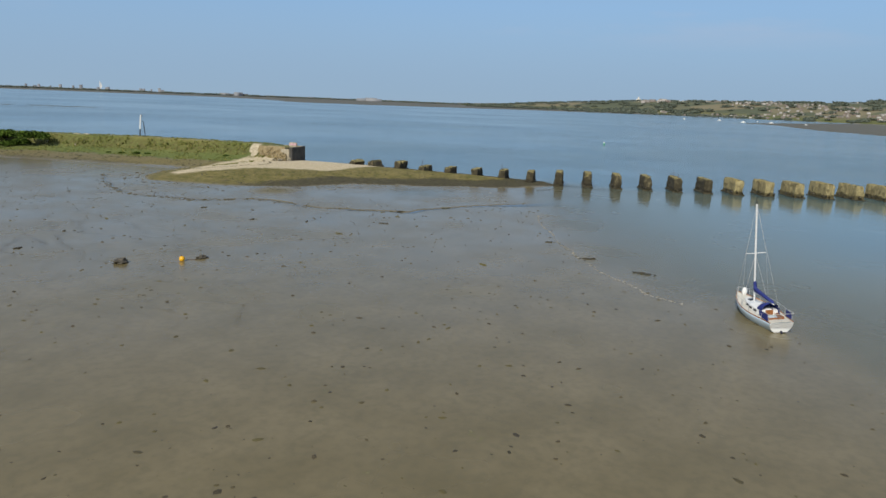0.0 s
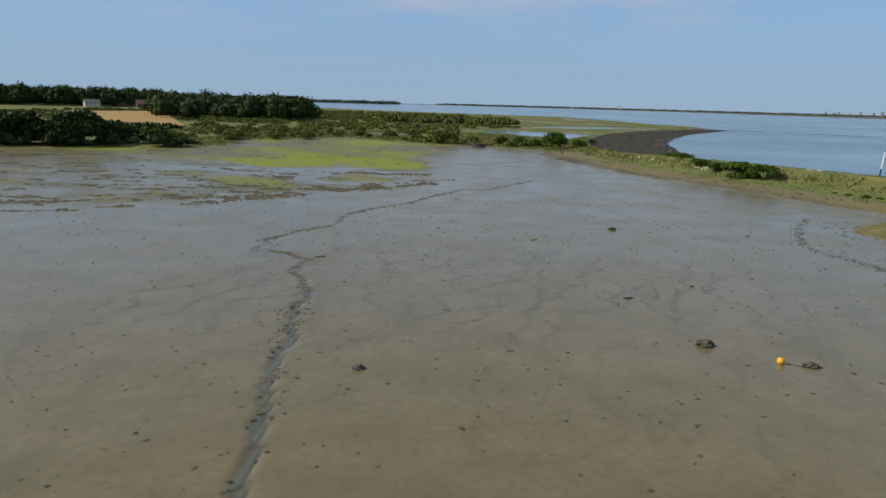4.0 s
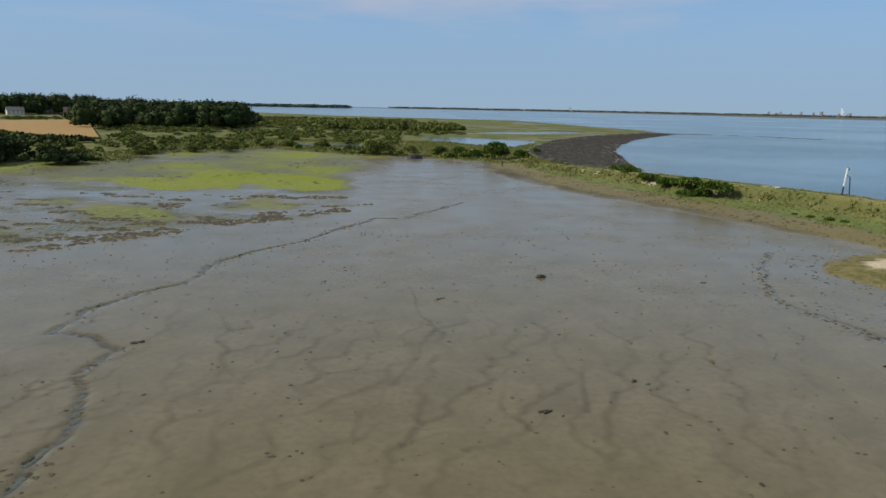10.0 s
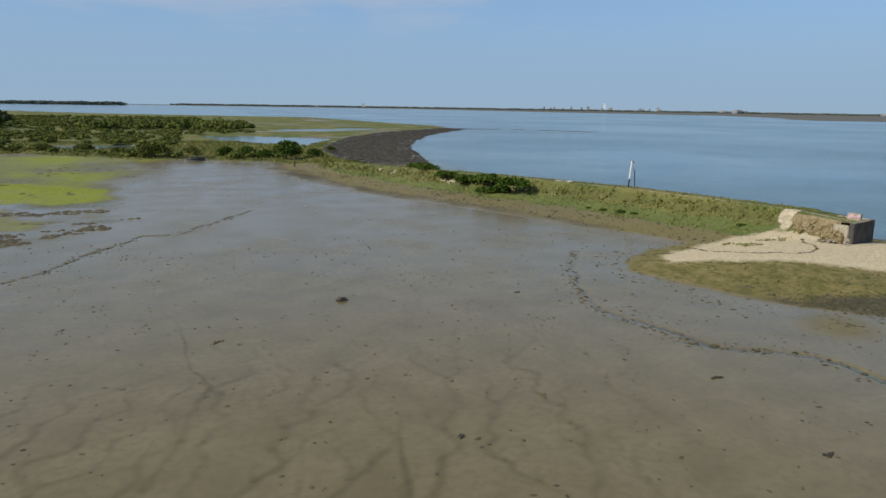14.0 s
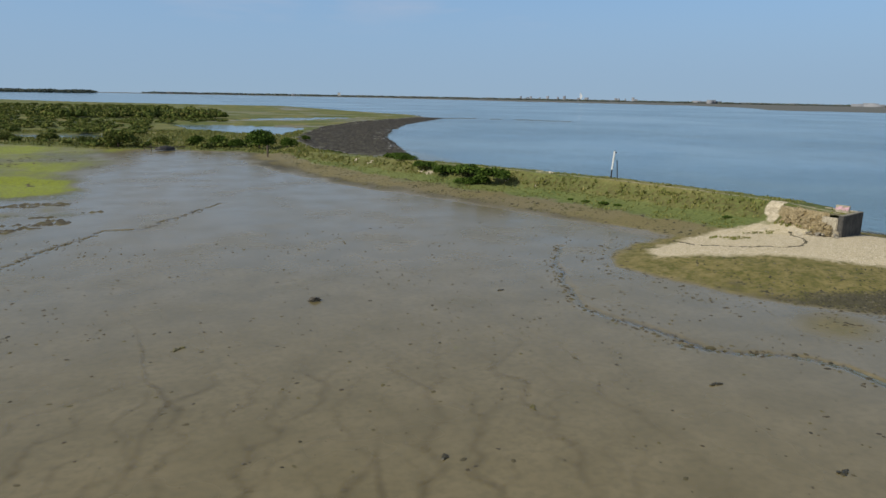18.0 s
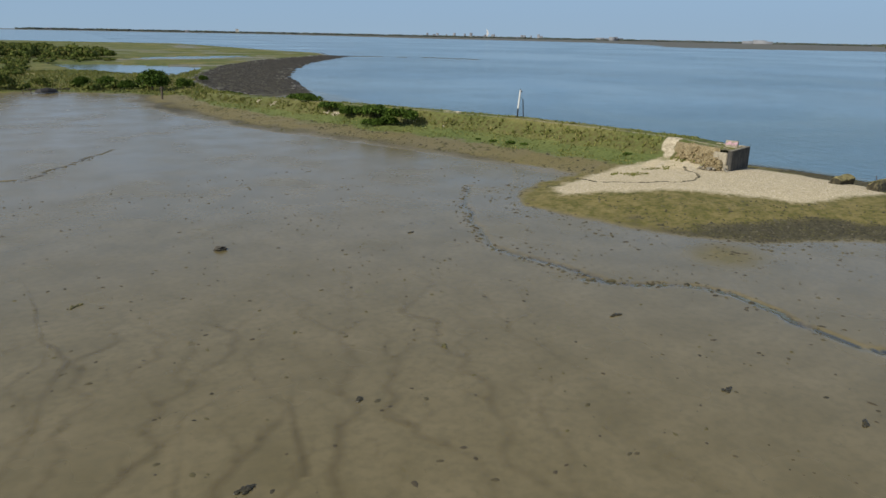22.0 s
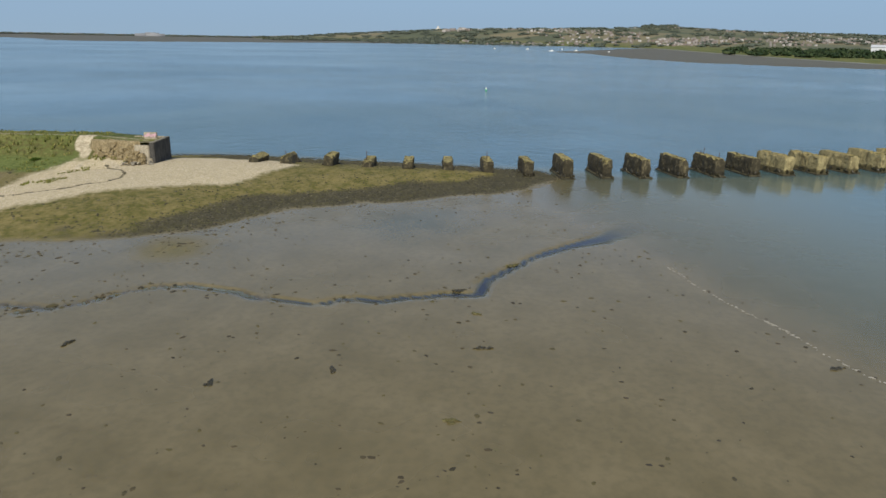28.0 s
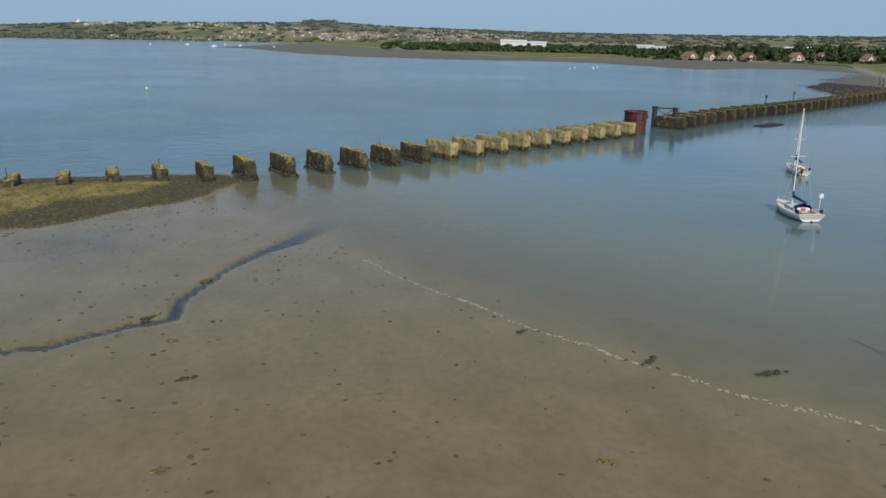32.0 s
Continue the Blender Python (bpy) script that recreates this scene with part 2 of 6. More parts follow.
FAR_FLATS = [(-200, 3900), (941, 3650), (1350, 2700), (1715, 2020), (1560, 1640), (1268, 1265), (1500, 1120), (2040, 960), (2496, 540), (3300, 600), (4900, 900), (4900, 4900), (-1500, 4900)]
SCAR = [(118.9, 129.2), (117.6, 128.6), (116.5, 127.3), (115.4, 126.4), (113.2, 125.3), (109.5, 123.6)]
TRACK = [(115.6, 126.2), (114.8, 123.5), (114.2, 121.3), (112.5, 118.5)]
DRIFT = [(98.5, 127.6), (96.2, 125.2), (95.7, 121.5), (97, 117.8), (99.2, 115), (103.2, 112.2), (106.1, 112.4), (108.7, 114.2), (111, 117.2), (113.2, 121)]
PAN = [(62, 560), (120, 566), (178, 628), (150, 640), (90, 610)]
BAR = [(251, 633), (289, 627), (318, 606), (339, 574)]


def land(px, py):
    """Height of the ground and the weights of its covers, for arrays of places."""
    n5, n20, n1 = grain(px, py, 5, 1), grain(px, py, 24, 2), grain(px, py, 1.3, 3, 3)
    mud = inside(px, py, MUD)
    outer = px - np.interp(py, [-60, -22, 0, 46, 104, 130, 200], [205, 181, 168, 141, 126, 124, 112])
    z = np.clip(mud * (0.012 + 0.05 * smooth(-3, 9, outer)), -2.5, 0.07) + np.where(mud > 4, 0.012 * n5, 0.0)
    upper = smooth(-4, 14, inside(px, py, UPPER) + 5 * n5)
    sheen = np.maximum.reduce([smooth(-3, 3, inside(px, py, ring) + 3.5 * n5 + 4 * n20) for ring in SHEENS])
    rough = smooth(-4, 6, inside(px, py, ROUGH) + 5 * n20) * smooth(0.05, 0.3, grain(px * 0.6 + py * 0.15, py, 8, 15) + 0.45 * upper) * (1 - sheen)
    z = z + rough * np.clip(0.10 * n5 + 0.10 * n1, -0.06, 0.3)
    # creeks
    rim, still = np.zeros(px.shape), np.zeros(px.shape)
    for line, wide, deep in ((CREEK, 0.24, 0.26), (OUTLET, 0.48, 0.30), (RILL, 0.26, 0.12)):
        wob_x, wob_y = px + 0.8 * grain(px, py, 3.5, 7, 2), py + 0.8 * grain(px, py, 3.5, 8, 2)
        d, along = to_line(wob_x, wob_y, line)
        w = wide * (1.1 - 0.8 * along / len(line)) if line is CREEK else wide * (0.25 + 0.6 * along / len(line) + 0.35 * np.exp(-(along - 10.5) ** 2) + 2.4 * smooth(12, 15.5, along)) if line is OUTLET else wide
        z = z - deep * np.exp(-(d / w) ** 4) * (smooth(15.6, 13.5, along) if line is OUTLET else 1.0)
        still = np.maximum(still, smooth(1.15 * w, 0.6 * w, d) * (smooth(3.6, 6, along) * smooth(15.9, 13.6, along) if line is OUTLET else 0.22 if line is CREEK else 0.2))
        patchy = 1.0 if line is CREEK else smooth(-0.25, 0.35, grain(px, py, 5, 35)) * (0.8 if line is RILL else smooth(14.5, 12, along))
        rim = np.maximum(rim, patchy * np.where(d < 0.8 * w, 1.0, np.exp(-((d - 0.8 * w) / 0.15) ** 2)))
    # beach at the spit's end
    beach = inside(px, py, BEACH)
    bz = np.interp(beach + 0.6 * n5, [-3, 0, 5, 10, 16, 26], [-0.4, 0.10, 0.55, 1.25, 1.75, 2.0]) + 0.06 * n1
    z = np.where(beach > -3, np.maximum(z, bz), z)
    sand = smooth(-1.6, 2.2, inside(px, py, SAND) + 1.3 * n5 + 0.7 * n1)
    # dike
    d, along = to_line(px, py, DIKE)
    crest = np.interp(along, range(len(DIKE)), [p[2] for p in DIKE])
    k = np.clip(along.astype(int), 0, len(DIKE) - 2)
    line = np.array(DIKE)
    side = (line[k + 1, 0] - line[k, 0]) * (py - line[k, 1]) - (line[k + 1, 1] - line[k, 1]) * (px - line[k, 0])
    bay = side > 0
    end = (along <= 0.0)
    dd = d + 0.5 * n5
    full = np.interp(dd, [0, 2.4, 3.6, 6.0, 10.5, 17, 24, 32], [1, 0.99, 0.74, 0.44, 0.23, 0.13, 0.02, -0.5])
    sea = np.interp(dd, [0, 2.6, 5, 9, 13], [1, 0.98, 0.6, 0.1, -0.4])
    sea = np.where(along < 1.0, np.interp(dd, [0, 2.2, 2.9, 5], [1, 0.98, 0.1, -0.4]), sea)
    dz = crest * np.where(bay, full, sea) + (0.10 * (d < 12) + 0.24 * smooth(2.2, 3.2, d) * smooth(7.5, 5, d)) * n1 + 0.25 * n5 * smooth(2.4, 4, d) * smooth(9, 6, d)
    dz = np.where(end & (d > 1.0), -1, dz)
    z = np.where(dz > 0.05, np.maximum(z, dz), z)
    worn, far_down = to_line(px, py, SCAR)
    worn = np.minimum(worn - np.interp(far_down, [0, 2, 4, 5], [1.1, 0.8, 0.45, 0.3]), to_line(px, py, TRACK)[0] - 0.5)
    scar = smooth(0.4, -0.6, worn - 0.9 * n5 - 0.8 * n1)
    raw = smooth(5.2, 3.4, np.hypot((px - 117.2) * 0.9, py - 121.6)) * (z > 2.25) * (z < 4.5)
    z = z + raw * 0.4 * n1
    face = smooth(2.4, 3.2, d + 0.4 * n5) * smooth(6.6, 5.2, d + 0.6 * n5) * bay * (dz > 1.2)
    shelf = smooth(5.4, 6.6, d + 0.6 * n5) * bay * (dz > 0.7)
    path = smooth(0.9, 0.3, np.abs(d - 1.5 + 0.3 * n5)) * bay * (dz > 2.5)
    grass = smooth(0.75, 1.15, dz + 0.25 * n5) * (1 - sand * (dz < 2.2))
    # salt marsh and land to the west
    marsh = inside(px, py, MARSH) + 3 * n5
    mz = np.interp(marsh, [-6, 0, 5, 40, 120, 300], [-0.2, 0.25, 0.55, 0.6, 0.8, 2.2]) + 0.25 * n5 * (marsh > 3)
    for ring in (LAGOON, POOL, PAN):
        mz = np.where(inside(px, py, ring) > 0, -0.5, mz)
    z = np.where(marsh > -6, np.maximum(z, mz), z)
    z = np.where((inside(px, py, LAGOON) > 0) | (inside(px, py, POOL) > 0) | (inside(px, py, PAN) > 0), -0.5, z)
    strand = inside(px, py, STRAND) + 3 * n5
    z = np.where(strand > 0, np.maximum(np.minimum(z, 0.6), 0.15 + 0.1 * n1), z)
    bar = to_line(px, py, BAR)[0] < 6 + 4 * n20
    z = np.where(bar, 0.15, z)
    grass = np.maximum(grass, smooth(-1, 4, marsh) * smooth(3, -4, strand + 6 * n5) * (1 - smooth(-1, 1, inside(px, py, POOL))))
    grass = grass * (1 - 0.8 * smooth(0.15, 0.4, grain(px * 0.3, py, 16, 88)) * smooth(420, 460, py) * smooth(20, 60, px))
    # far shores
    far = inside(px, py, FAR_FLATS) + 60 * n20
    z = np.where(far > 0, np.maximum(z, 0.15), z)
    flats = inside(px, py, FLATS) + 6 * n20
    z = np.where(flats > 0, np.maximum(z, np.clip(flats * 0.01, 0.05, 0.8)), z)
    north = inside(px, py, NORTH)
    reach = np.hypot(px, py)
    turn = np.degrees(np.arctan2(px, py))
    hill = np.interp(turn, [52, 60, 66, 73, 78, 84, 90, 93, 96, 105, 118, 135], [2, 10, 32, 60, 70, 80, 92, 84, 72, 60, 60, 66]) * smooth(1500, 4300, reach)
    nz = np.clip(north * 0.03, 0.3, 2.5) + hill * smooth(0, 600, north) + 6 * grain(px, py, 700, 5) * smooth(300, 1500, north)
    z = np.where(north > 0, np.maximum(z, nz), z)
    weed = smooth(-0.02, 0.2, bz + 0.16 * n5) * (1 - smooth(-0.12, 0.3, bz + 0.25 * n5 - np.interp(px, [83, 88, 94, 106], [-0.2, 0.22, 0.45, 0.65]))) * (beach > -3) * np.clip(0.9 + 0.4 * n20, 0, 1) * smooth(121, 113, py)
    berm = smooth(0.18, 0.34, dz + 0.15 * n5) * (1 - smooth(0.85, 1.2, dz + 0.5 * n5)) * (along > 0) * bay
    foot = smooth(0.04, 0.24, dz + 0.2 * n5) * (1 - smooth(0.28, 0.55, dz + 0.25 * n5)) * (along > 0) * bay * smooth(136, 152, py)
    weed = np.maximum(np.maximum(weed, 0.75 * foot * (0.7 + 0.9 * n20)), smooth(-3, 5, strand + 6 * n5) * 0.95)
    weed = weed * (1 - raw)
    algae = smooth(-2, 4, inside(px, py, ALGAE) + 7 * n20 + 5 * n5) * (1.0 + 0.6 * grain(px, py, 13, 9))
    algae = np.maximum(algae, np.maximum(0.8 * upper * (0.55 + 0.8 * grain(px, py, 16, 12)), 0.55 * smooth(-1, 3, inside(px, py, OLIVE) + 2 * n5)))
    algae = np.maximum(algae, 0.5 * smooth(0, 8, inside(px, py, ROUGH)) * smooth(0.15, 0.5, grain(px, py, 12, 17))) * (1 - sheen)
    stain = smooth(7, 0, np.hypot(px - 86.9, (py - 90) * 1.2) + 2 * n5)
    pool = smooth(8, 1, np.hypot((px - 104) * 0.8, py - 72) + 3 * n5 + n1)
    green = smooth(0.02, 0.22, bz + 0.12 * n5) * (beach > -2)
    return z, {"face": face, "shelf": shelf, "sand": sand * (beach > 0) * (dz < 2.4), "grass": np.maximum(grass, smooth(0, 20, north)), "weed": weed, "algae": algae, "green": np.maximum(green, 0.55 * stain), "berm": berm * np.clip(0.7 + 0.7 * n20 + 0.3 * n5, 0, 1), "rough": rough, "rim": rim,
               "crops": smooth(100, 300, north), "scar": np.maximum(np.maximum(scar, 0.5 * path), 0.55 * smooth(0, 4, north) * smooth(16, 10, north) * (reach < 2400)), "raw": raw, "pool": pool, "still": still, "flat": np.maximum(np.maximum((far > 0), (flats > 0)) * (north < 0), bar) * 1.0}


def spaced(low, high, step, reach):
    """Coordinates at even steps between low and high that widen outwards as far as reach."""
    mid = list(np.arange(low, high, step))
    for sign in (1, -1):
        edge, s = (high, step) if sign > 0 else (low - step, step)
        while sign * edge < reach:
            (mid.append if sign > 0 else lambda v: mid.insert(0, v))(edge)
            s *= 1.028
            edge += sign * s
    return np.array(mid)


def sheet(name, xs, ys, z, weights, mat, label, category):
    """A heightfield as one mesh."""
    nx, ny = len(xs), len(ys)
    gx, gy = np.meshgrid(xs, ys)
    me = bpy.data.meshes.new(name)
    me.vertices.add(nx * ny)
    me.vertices.foreach_set("co", np.stack([gx, gy, z], -1).astype(np.float32).ravel())
    i = (np.arange(ny - 1)[:, None] * nx + np.arange(nx - 1)).ravel()
    quads = np.stack([i, i + 1, i + nx + 1, i + nx], 1).astype(np.int32)
    me.loops.add(quads.size)
    me.loops.foreach_set("vertex_index", quads.ravel())
    me.polygons.add(len(quads))
    me.polygons.foreach_set("loop_start", np.arange(0, quads.size, 4, dtype=np.int32))
    me.update(calc_edges=True)
    me.polygons.foreach_set("use_smooth", np.ones(len(quads), bool))
    for key, w in weights.items():
        me.attributes.new(key, "FLOAT", "POINT").data.foreach_set("value", w.astype(np.float32).ravel())
    me.materials.append(mat)
    return tagged(new(name, me), label, category, kind="structure")


def ground_material():
    n = Nodes("ground")
    fine, mid, big, huge = n.noise(9, 6), n.noise(1.6, 5), n.noise(0.22, 4), n.noise(0.035, 3)
    mud = n.mix(n.ramp(big, (0.3, 0.0), (0.72, 1.0)), (0.139, 0.113, 0.050), (0.190, 0.155, 0.078))
    mud = n.mix(n.ramp(mid, (0.42, 0.0), (0.75, 0.5)), mud, (0.100, 0.088, 0.042))
    mud = n.mix(n.calc("MULTIPLY", n.attr("pool"), n.ramp(n.noise(3.0, 5, 0.7), (0.40, 0.15), (0.62, 0.85))), mud, (0.035, 0.050, 0.024))
    rough = n.attr("rough")
    mud = n.mix(n.calc("MULTIPLY", rough, n.ramp(n.mix(0.5, mid, big), (0.38, 0.2), (0.54, 1.0))), mud, (0.098, 0.095, 0.028))
    mud = n.mix(n.calc("MULTIPLY", n.attr("rim"), n.ramp(mid, (0.35, 0.35), (0.6, 1.0))), mud, (0.045, 0.038, 0.030))
    c = n.mix(n.edge(n.attr("algae"), n.noise(0.4, 6, 0.7), 0.25, 0.8, 1.5), mud, n.mix(n.ramp(mid, (0.35, 0.0), (0.62, 1.0)), (0.13, 0.135, 0.028), (0.26, 0.31, 0.012)))
    c = n.mix(n.edge(n.attr("green"), mid, 0.15, 0.85, 0.9), c, n.mix(n.ramp(n.mix(0.5, mid, n.noise(0.5, 4, 0.6)), (0.40, 0.0), (0.60, 1.0)), (0.095, 0.092, 0.016), (0.22, 0.18, 0.065)))
    c = n.mix(n.edge(n.attr("berm"), mid, 0.15, 0.85, 0.9), c, n.mix(n.ramp(fine, (0.35, 0.0), (0.7, 1.0)), (0.12, 0.105, 0.045), (0.26, 0.215, 0.095)))
    weedy = n.mix(n.ramp(n.mix(0.5, fine, mid), (0.38, 0.0), (0.6, 1.0)), (0.022, 0.019, 0.011), (0.095, 0.085, 0.045))
    c = n.mix(n.edge(n.attr("weed"), mid, 0.2, 0.75, 1.0), c, weedy)
    shingle = n.mix(n.ramp(n.voronoi(9.0, "F1", "Color"), (0.2, 0.0), (0.8, 1.0)), (0.39, 0.325, 0.20), (0.64, 0.555, 0.385))
    shingle = n.mix(n.ramp(mid, (0.45, 0.0), (0.7, 0.5)), shingle, (0.36, 0.30, 0.18))
    c = n.mix(n.edge(n.attr("sand"), mid, 0.2, 0.75, 1.0), c, shingle)
    turf = n.mix(n.ramp(mid, (0.3, 0.0), (0.7, 1.0)), (0.085, 0.108, 0.026), (0.175, 0.192, 0.052))
    turf = n.mix(n.ramp(big, (0.45, 0.0), (0.65, 0.7)), turf, (0.055, 0.078, 0.02))
    turf = n.mix(n.ramp(huge, (0.48, 0.0), (0.62, 0.75)), turf, (0.24, 0.21, 0.075))
    turf = n.mix(n.ramp(n.noise(2.4, 6, 0.75), (0.50, 0.0), (0.64, 0.75)), turf, (0.042, 0.055, 0.014))
    turf = n.mix(n.calc("MULTIPLY", n.attr("shelf"), 0.75), turf, n.mix(n.ramp(mid, (0.35, 0.0), (0.65, 1.0)), (0.075, 0.105, 0.026), (0.15, 0.185, 0.055)))
    turf = n.mix(n.calc("MULTIPLY", n.attr("face"), 0.85), turf, n.ramp(n.mix(0.4, mid, n.noise(0.9, 5, 0.7)), (0.36, (0.040, 0.045, 0.014)), (0.47, (0.115, 0.105, 0.036)), (0.56, (0.10, 0.125, 0.034)), (0.68, (0.27, 0.225, 0.10))))
    c = n.mix(n.edge(n.attr("grass"), mid, 0.2, 0.75, 0.9), c, turf)
    field = n.ramp(n.voronoi(0.0045, "F1", "Color"), (0.0, (0.075, 0.095, 0.060)), (0.4, (0.12, 0.13, 0.075)), (0.7, (0.22, 0.19, 0.115)), (1.0, (0.09, 0.11, 0.065)))
    c = n.mix(n.attr("crops"), c, field)
    c = n.mix(n.calc("MULTIPLY", n.attr("flat"), 0.85), c, n.mix(huge, (0.075, 0.066, 0.045), (0.115, 0.105, 0.058)))
    c = n.mix(n.edge(n.attr("raw"), mid, 0.35, 0.6, 0.6), c, n.mix(n.ramp(mid, (0.35, 0.0), (0.65, 1.0)), (0.16, 0.115, 0.055), (0.38, 0.31, 0.19)))
    c = n.mix(n.edge(n.attr("scar"), n.mix(0.5, mid, fine), 0.32, 0.78, 1.1), c, n.mix(n.ramp(n.mix(0.5, fine, mid), (0.36, 0.0), (0.6, 1.0)), (0.27, 0.225, 0.145), (0.58, 0.51, 0.375)))
    n.put("Base Color", c)
    dry = n.calc("MAXIMUM", n.calc("MAXIMUM", n.attr("sand"), n.attr("grass")), n.calc("MAXIMUM", n.calc("MULTIPLY", n.attr("weed"), 0.8), n.attr("berm")), True)
    dry = n.calc("MAXIMUM", dry, n.calc("MAXIMUM", n.calc("MULTIPLY", n.attr("green"), 0.8), n.calc("MAXIMUM", n.calc("MULTIPLY", n.attr("algae"), 0.75), n.calc("MULTIPLY", n.attr("flat"), 0.45))), True)
    wet = n.ramp(n.noise(0.09, 3, 0.55), (0.35, 0.18), (0.66, 0.29))
    wet = n.mix(n.calc("MULTIPLY", rough, n.ramp(mid, (0.4, 0.0), (0.6, 0.6))), wet, (0.7, 0.7, 0.7))
    n.put("Roughness", n.mix(dry, wet, (0.9, 0.9, 0.9)))
    n.put("Specular IOR Level", n.ramp(dry, (0.0, 0.50), (1.0, 0.25)))
    lift = n.calc("ADD", n.calc("MULTIPLY", fine, n.calc("ADD", n.calc("MULTIPLY", dry, 0.9), 0.01)), n.calc("MULTIPLY", mid, n.calc("ADD", n.calc("MULTIPLY", dry, 1.5), 0.025)))
    n.bump(lift, 0.8, 0.12)
    return n.mat


def water_material():
    n = Nodes("sea_water", 0.08)
    deep = n.attr("deep")
    patch = n.noise(0.012, 5, 0.6, (1.0, 0.8, 1.0), 1.2)
    c = n.mix(deep, (0.165, 0.195, 0.150), n.mix(n.ramp(patch, (0.4, 0.0), (0.62, 1.0)), (0.038, 0.100, 0.128), (0.085, 0.145, 0.150)))
    c = n.mix(n.attr("still"), c, (0.006, 0.010, 0.030))
    n.put("Base Color", c)
    calm = n.ramp(n.noise(0.0055, 4, 0.6), (0.36, 0.0), (0.62, 1.0))
    ripple = n.calc("ADD", n.calc("MULTIPLY", n.noise(0.42, 4, 0.6, (1.0, 0.7, 1.0), 0.6), 1.3), n.calc("MULTIPLY", n.noise(1.6, 3, 0.6), 0.3))
    bump = n.node("ShaderNodeBump", Strength=n.calc("MULTIPLY", n.ramp(calm, (0.0, 0.18), (1.0, 0.9)), n.ramp(n.attr("lee"), (0.0, 1.0), (1.0, 0.16))), Distance=0.32, Height=ripple)
    n.put("Normal", bump.outputs[0])
    n.put("Roughness", n.mix(n.attr("lee"), n.ramp(calm, (0.0, 0.10), (1.0, 0.17)), (0.11, 0.11, 0.11)))
    n.put("Alpha", n.attr("cover"))
    return n.mat


xs, ys = spaced(-12, 140, 0.45, 4900), spaced(20, 182, 0.45, 4900)
gx, gy = np.meshgrid(xs, ys)
gz, cover = land(gx, gy)


def drains(step=0.42, rows=180, wide=230):
    """A branching net of runnels: water let down a rough slope, traced from every spring to its meeting with another."""
    down, across, top = np.array((-0.30, -0.954)), np.array((0.954, -0.30)), np.array((52.0, 110.0))
    u, v = np.meshgrid((np.arange(wide) - wide / 2) * step, np.arange(rows) * step)
    rug = grain(u, v, 5.0, 91, 3) + 1.1 * grain(u, v, 1.3, 92, 2)
    flow, to = np.ones((rows, wide)), np.zeros((rows, wide), int)
    for j in range(rows - 1):
        for i in range(wide):
            choice = [k for k in (i - 1, i, i + 1) if 0 <= k < wide]
            to[j, i] = min(choice, key=lambda k: rug[j + 1, k] + 0.03 * abs(k - i))
            flow[j + 1, to[j, i]] += flow[j, i]
    x = top[0] + across[0] * u + down[0] * v
    y = top[1] + across[1] * u + down[1] * v
    x, y = x + 0.9 * grain(u, v, 2.6, 93, 2), y + 0.6 * grain(u, v, 2.2, 94, 2)
    springs = flow > 6
    used, lines = np.zeros((rows, wide), bool), []
    for j in range(rows - 1):
        for i in np.nonzero(springs[j] & ~used[j])[0]:
            run, a, b = [], j, int(i)
            while a < rows - 1:
                run.append((a, b))
                if used[a, b]:
                    break
                used[a, b] = True
                a, b = a + 1, to[a, b]
            if len(run) > 5:
                p = np.array([(x[c], y[c]) for c in run])
                p[1:-1] = 0.25 * p[:-2] + 0.5 * p[1:-1] + 0.25 * p[2:]
                size = np.array([flow[c] for c in run])
                near = (0.3 + 0.7 * smooth(54, 74, p[:, 1])) * smooth(64, 46, p[:, 0] - 0.25 * (p[:, 1] - 75)) * smooth(104, 88, p[:, 1] + 4 * grain(p[:, 0], p[:, 1], 9, 95))
                if near.max() > 0.05:
                    lines.append((p, 0.10 + 0.016 * np.sqrt(np.minimum(size, 200)), near * np.clip(0.12 + 0.045 * np.sqrt(size), 0, 0.8)))
    for trunk in (RUNNEL, TRUNK):
        p = np.array(trunk, float)
        t = np.linspace(0, len(p) - 1, len(p) * 5)
        p = np.stack([np.interp(t, range(len(p)), p[:, k]) for k in (0, 1)], 1)
        lines.append((p, np.linspace(0.14, 0.30, len(p)), np.linspace(0.8, 1.0, len(p))))
    return lines


RUNNEL = [(26.0, 110.3), (26.7, 107.1), (26.9, 104.6), (27.3, 102.6), (27.3, 99.6), (27.6, 98.4), (27.7, 95.9), (28.6, 94.6), (28.8, 93.3), (29.2, 92.1), (28.3, 89.5), (27.7, 87.0), (27.5, 84.3), (26.8, 81.9), (25.8, 79.4), (25.5, 78.6)]
TRUNK = [(41.6, 85.1), (41.1, 83.1), (40.5, 81.5), (39.8, 78.5), (39.4, 75.6), (39.0, 73.9)]
ground = sheet("ground", xs, ys, gz, cover, ground_material(), "brown tidal mudflat with creeks, shingle beach and grassy bank", "ground")

depth = np.clip(-gz, 0, 3)
water = sheet("water", xs, ys, np.zeros(gx.shape), {"deep": smooth(0.2, 0.75, depth), "cover": np.maximum(1 - np.exp(-depth * 5.5), cover["still"]), "still": cover["still"], "lee": smooth(4, -10, gx - np.interp(gy, [-60, -22, 0, 46, 104, 130, 200], [205, 181, 168, 141, 126, 124, 112]))}, water_material(), "shallow blue-green sea water with light ripples", "water")



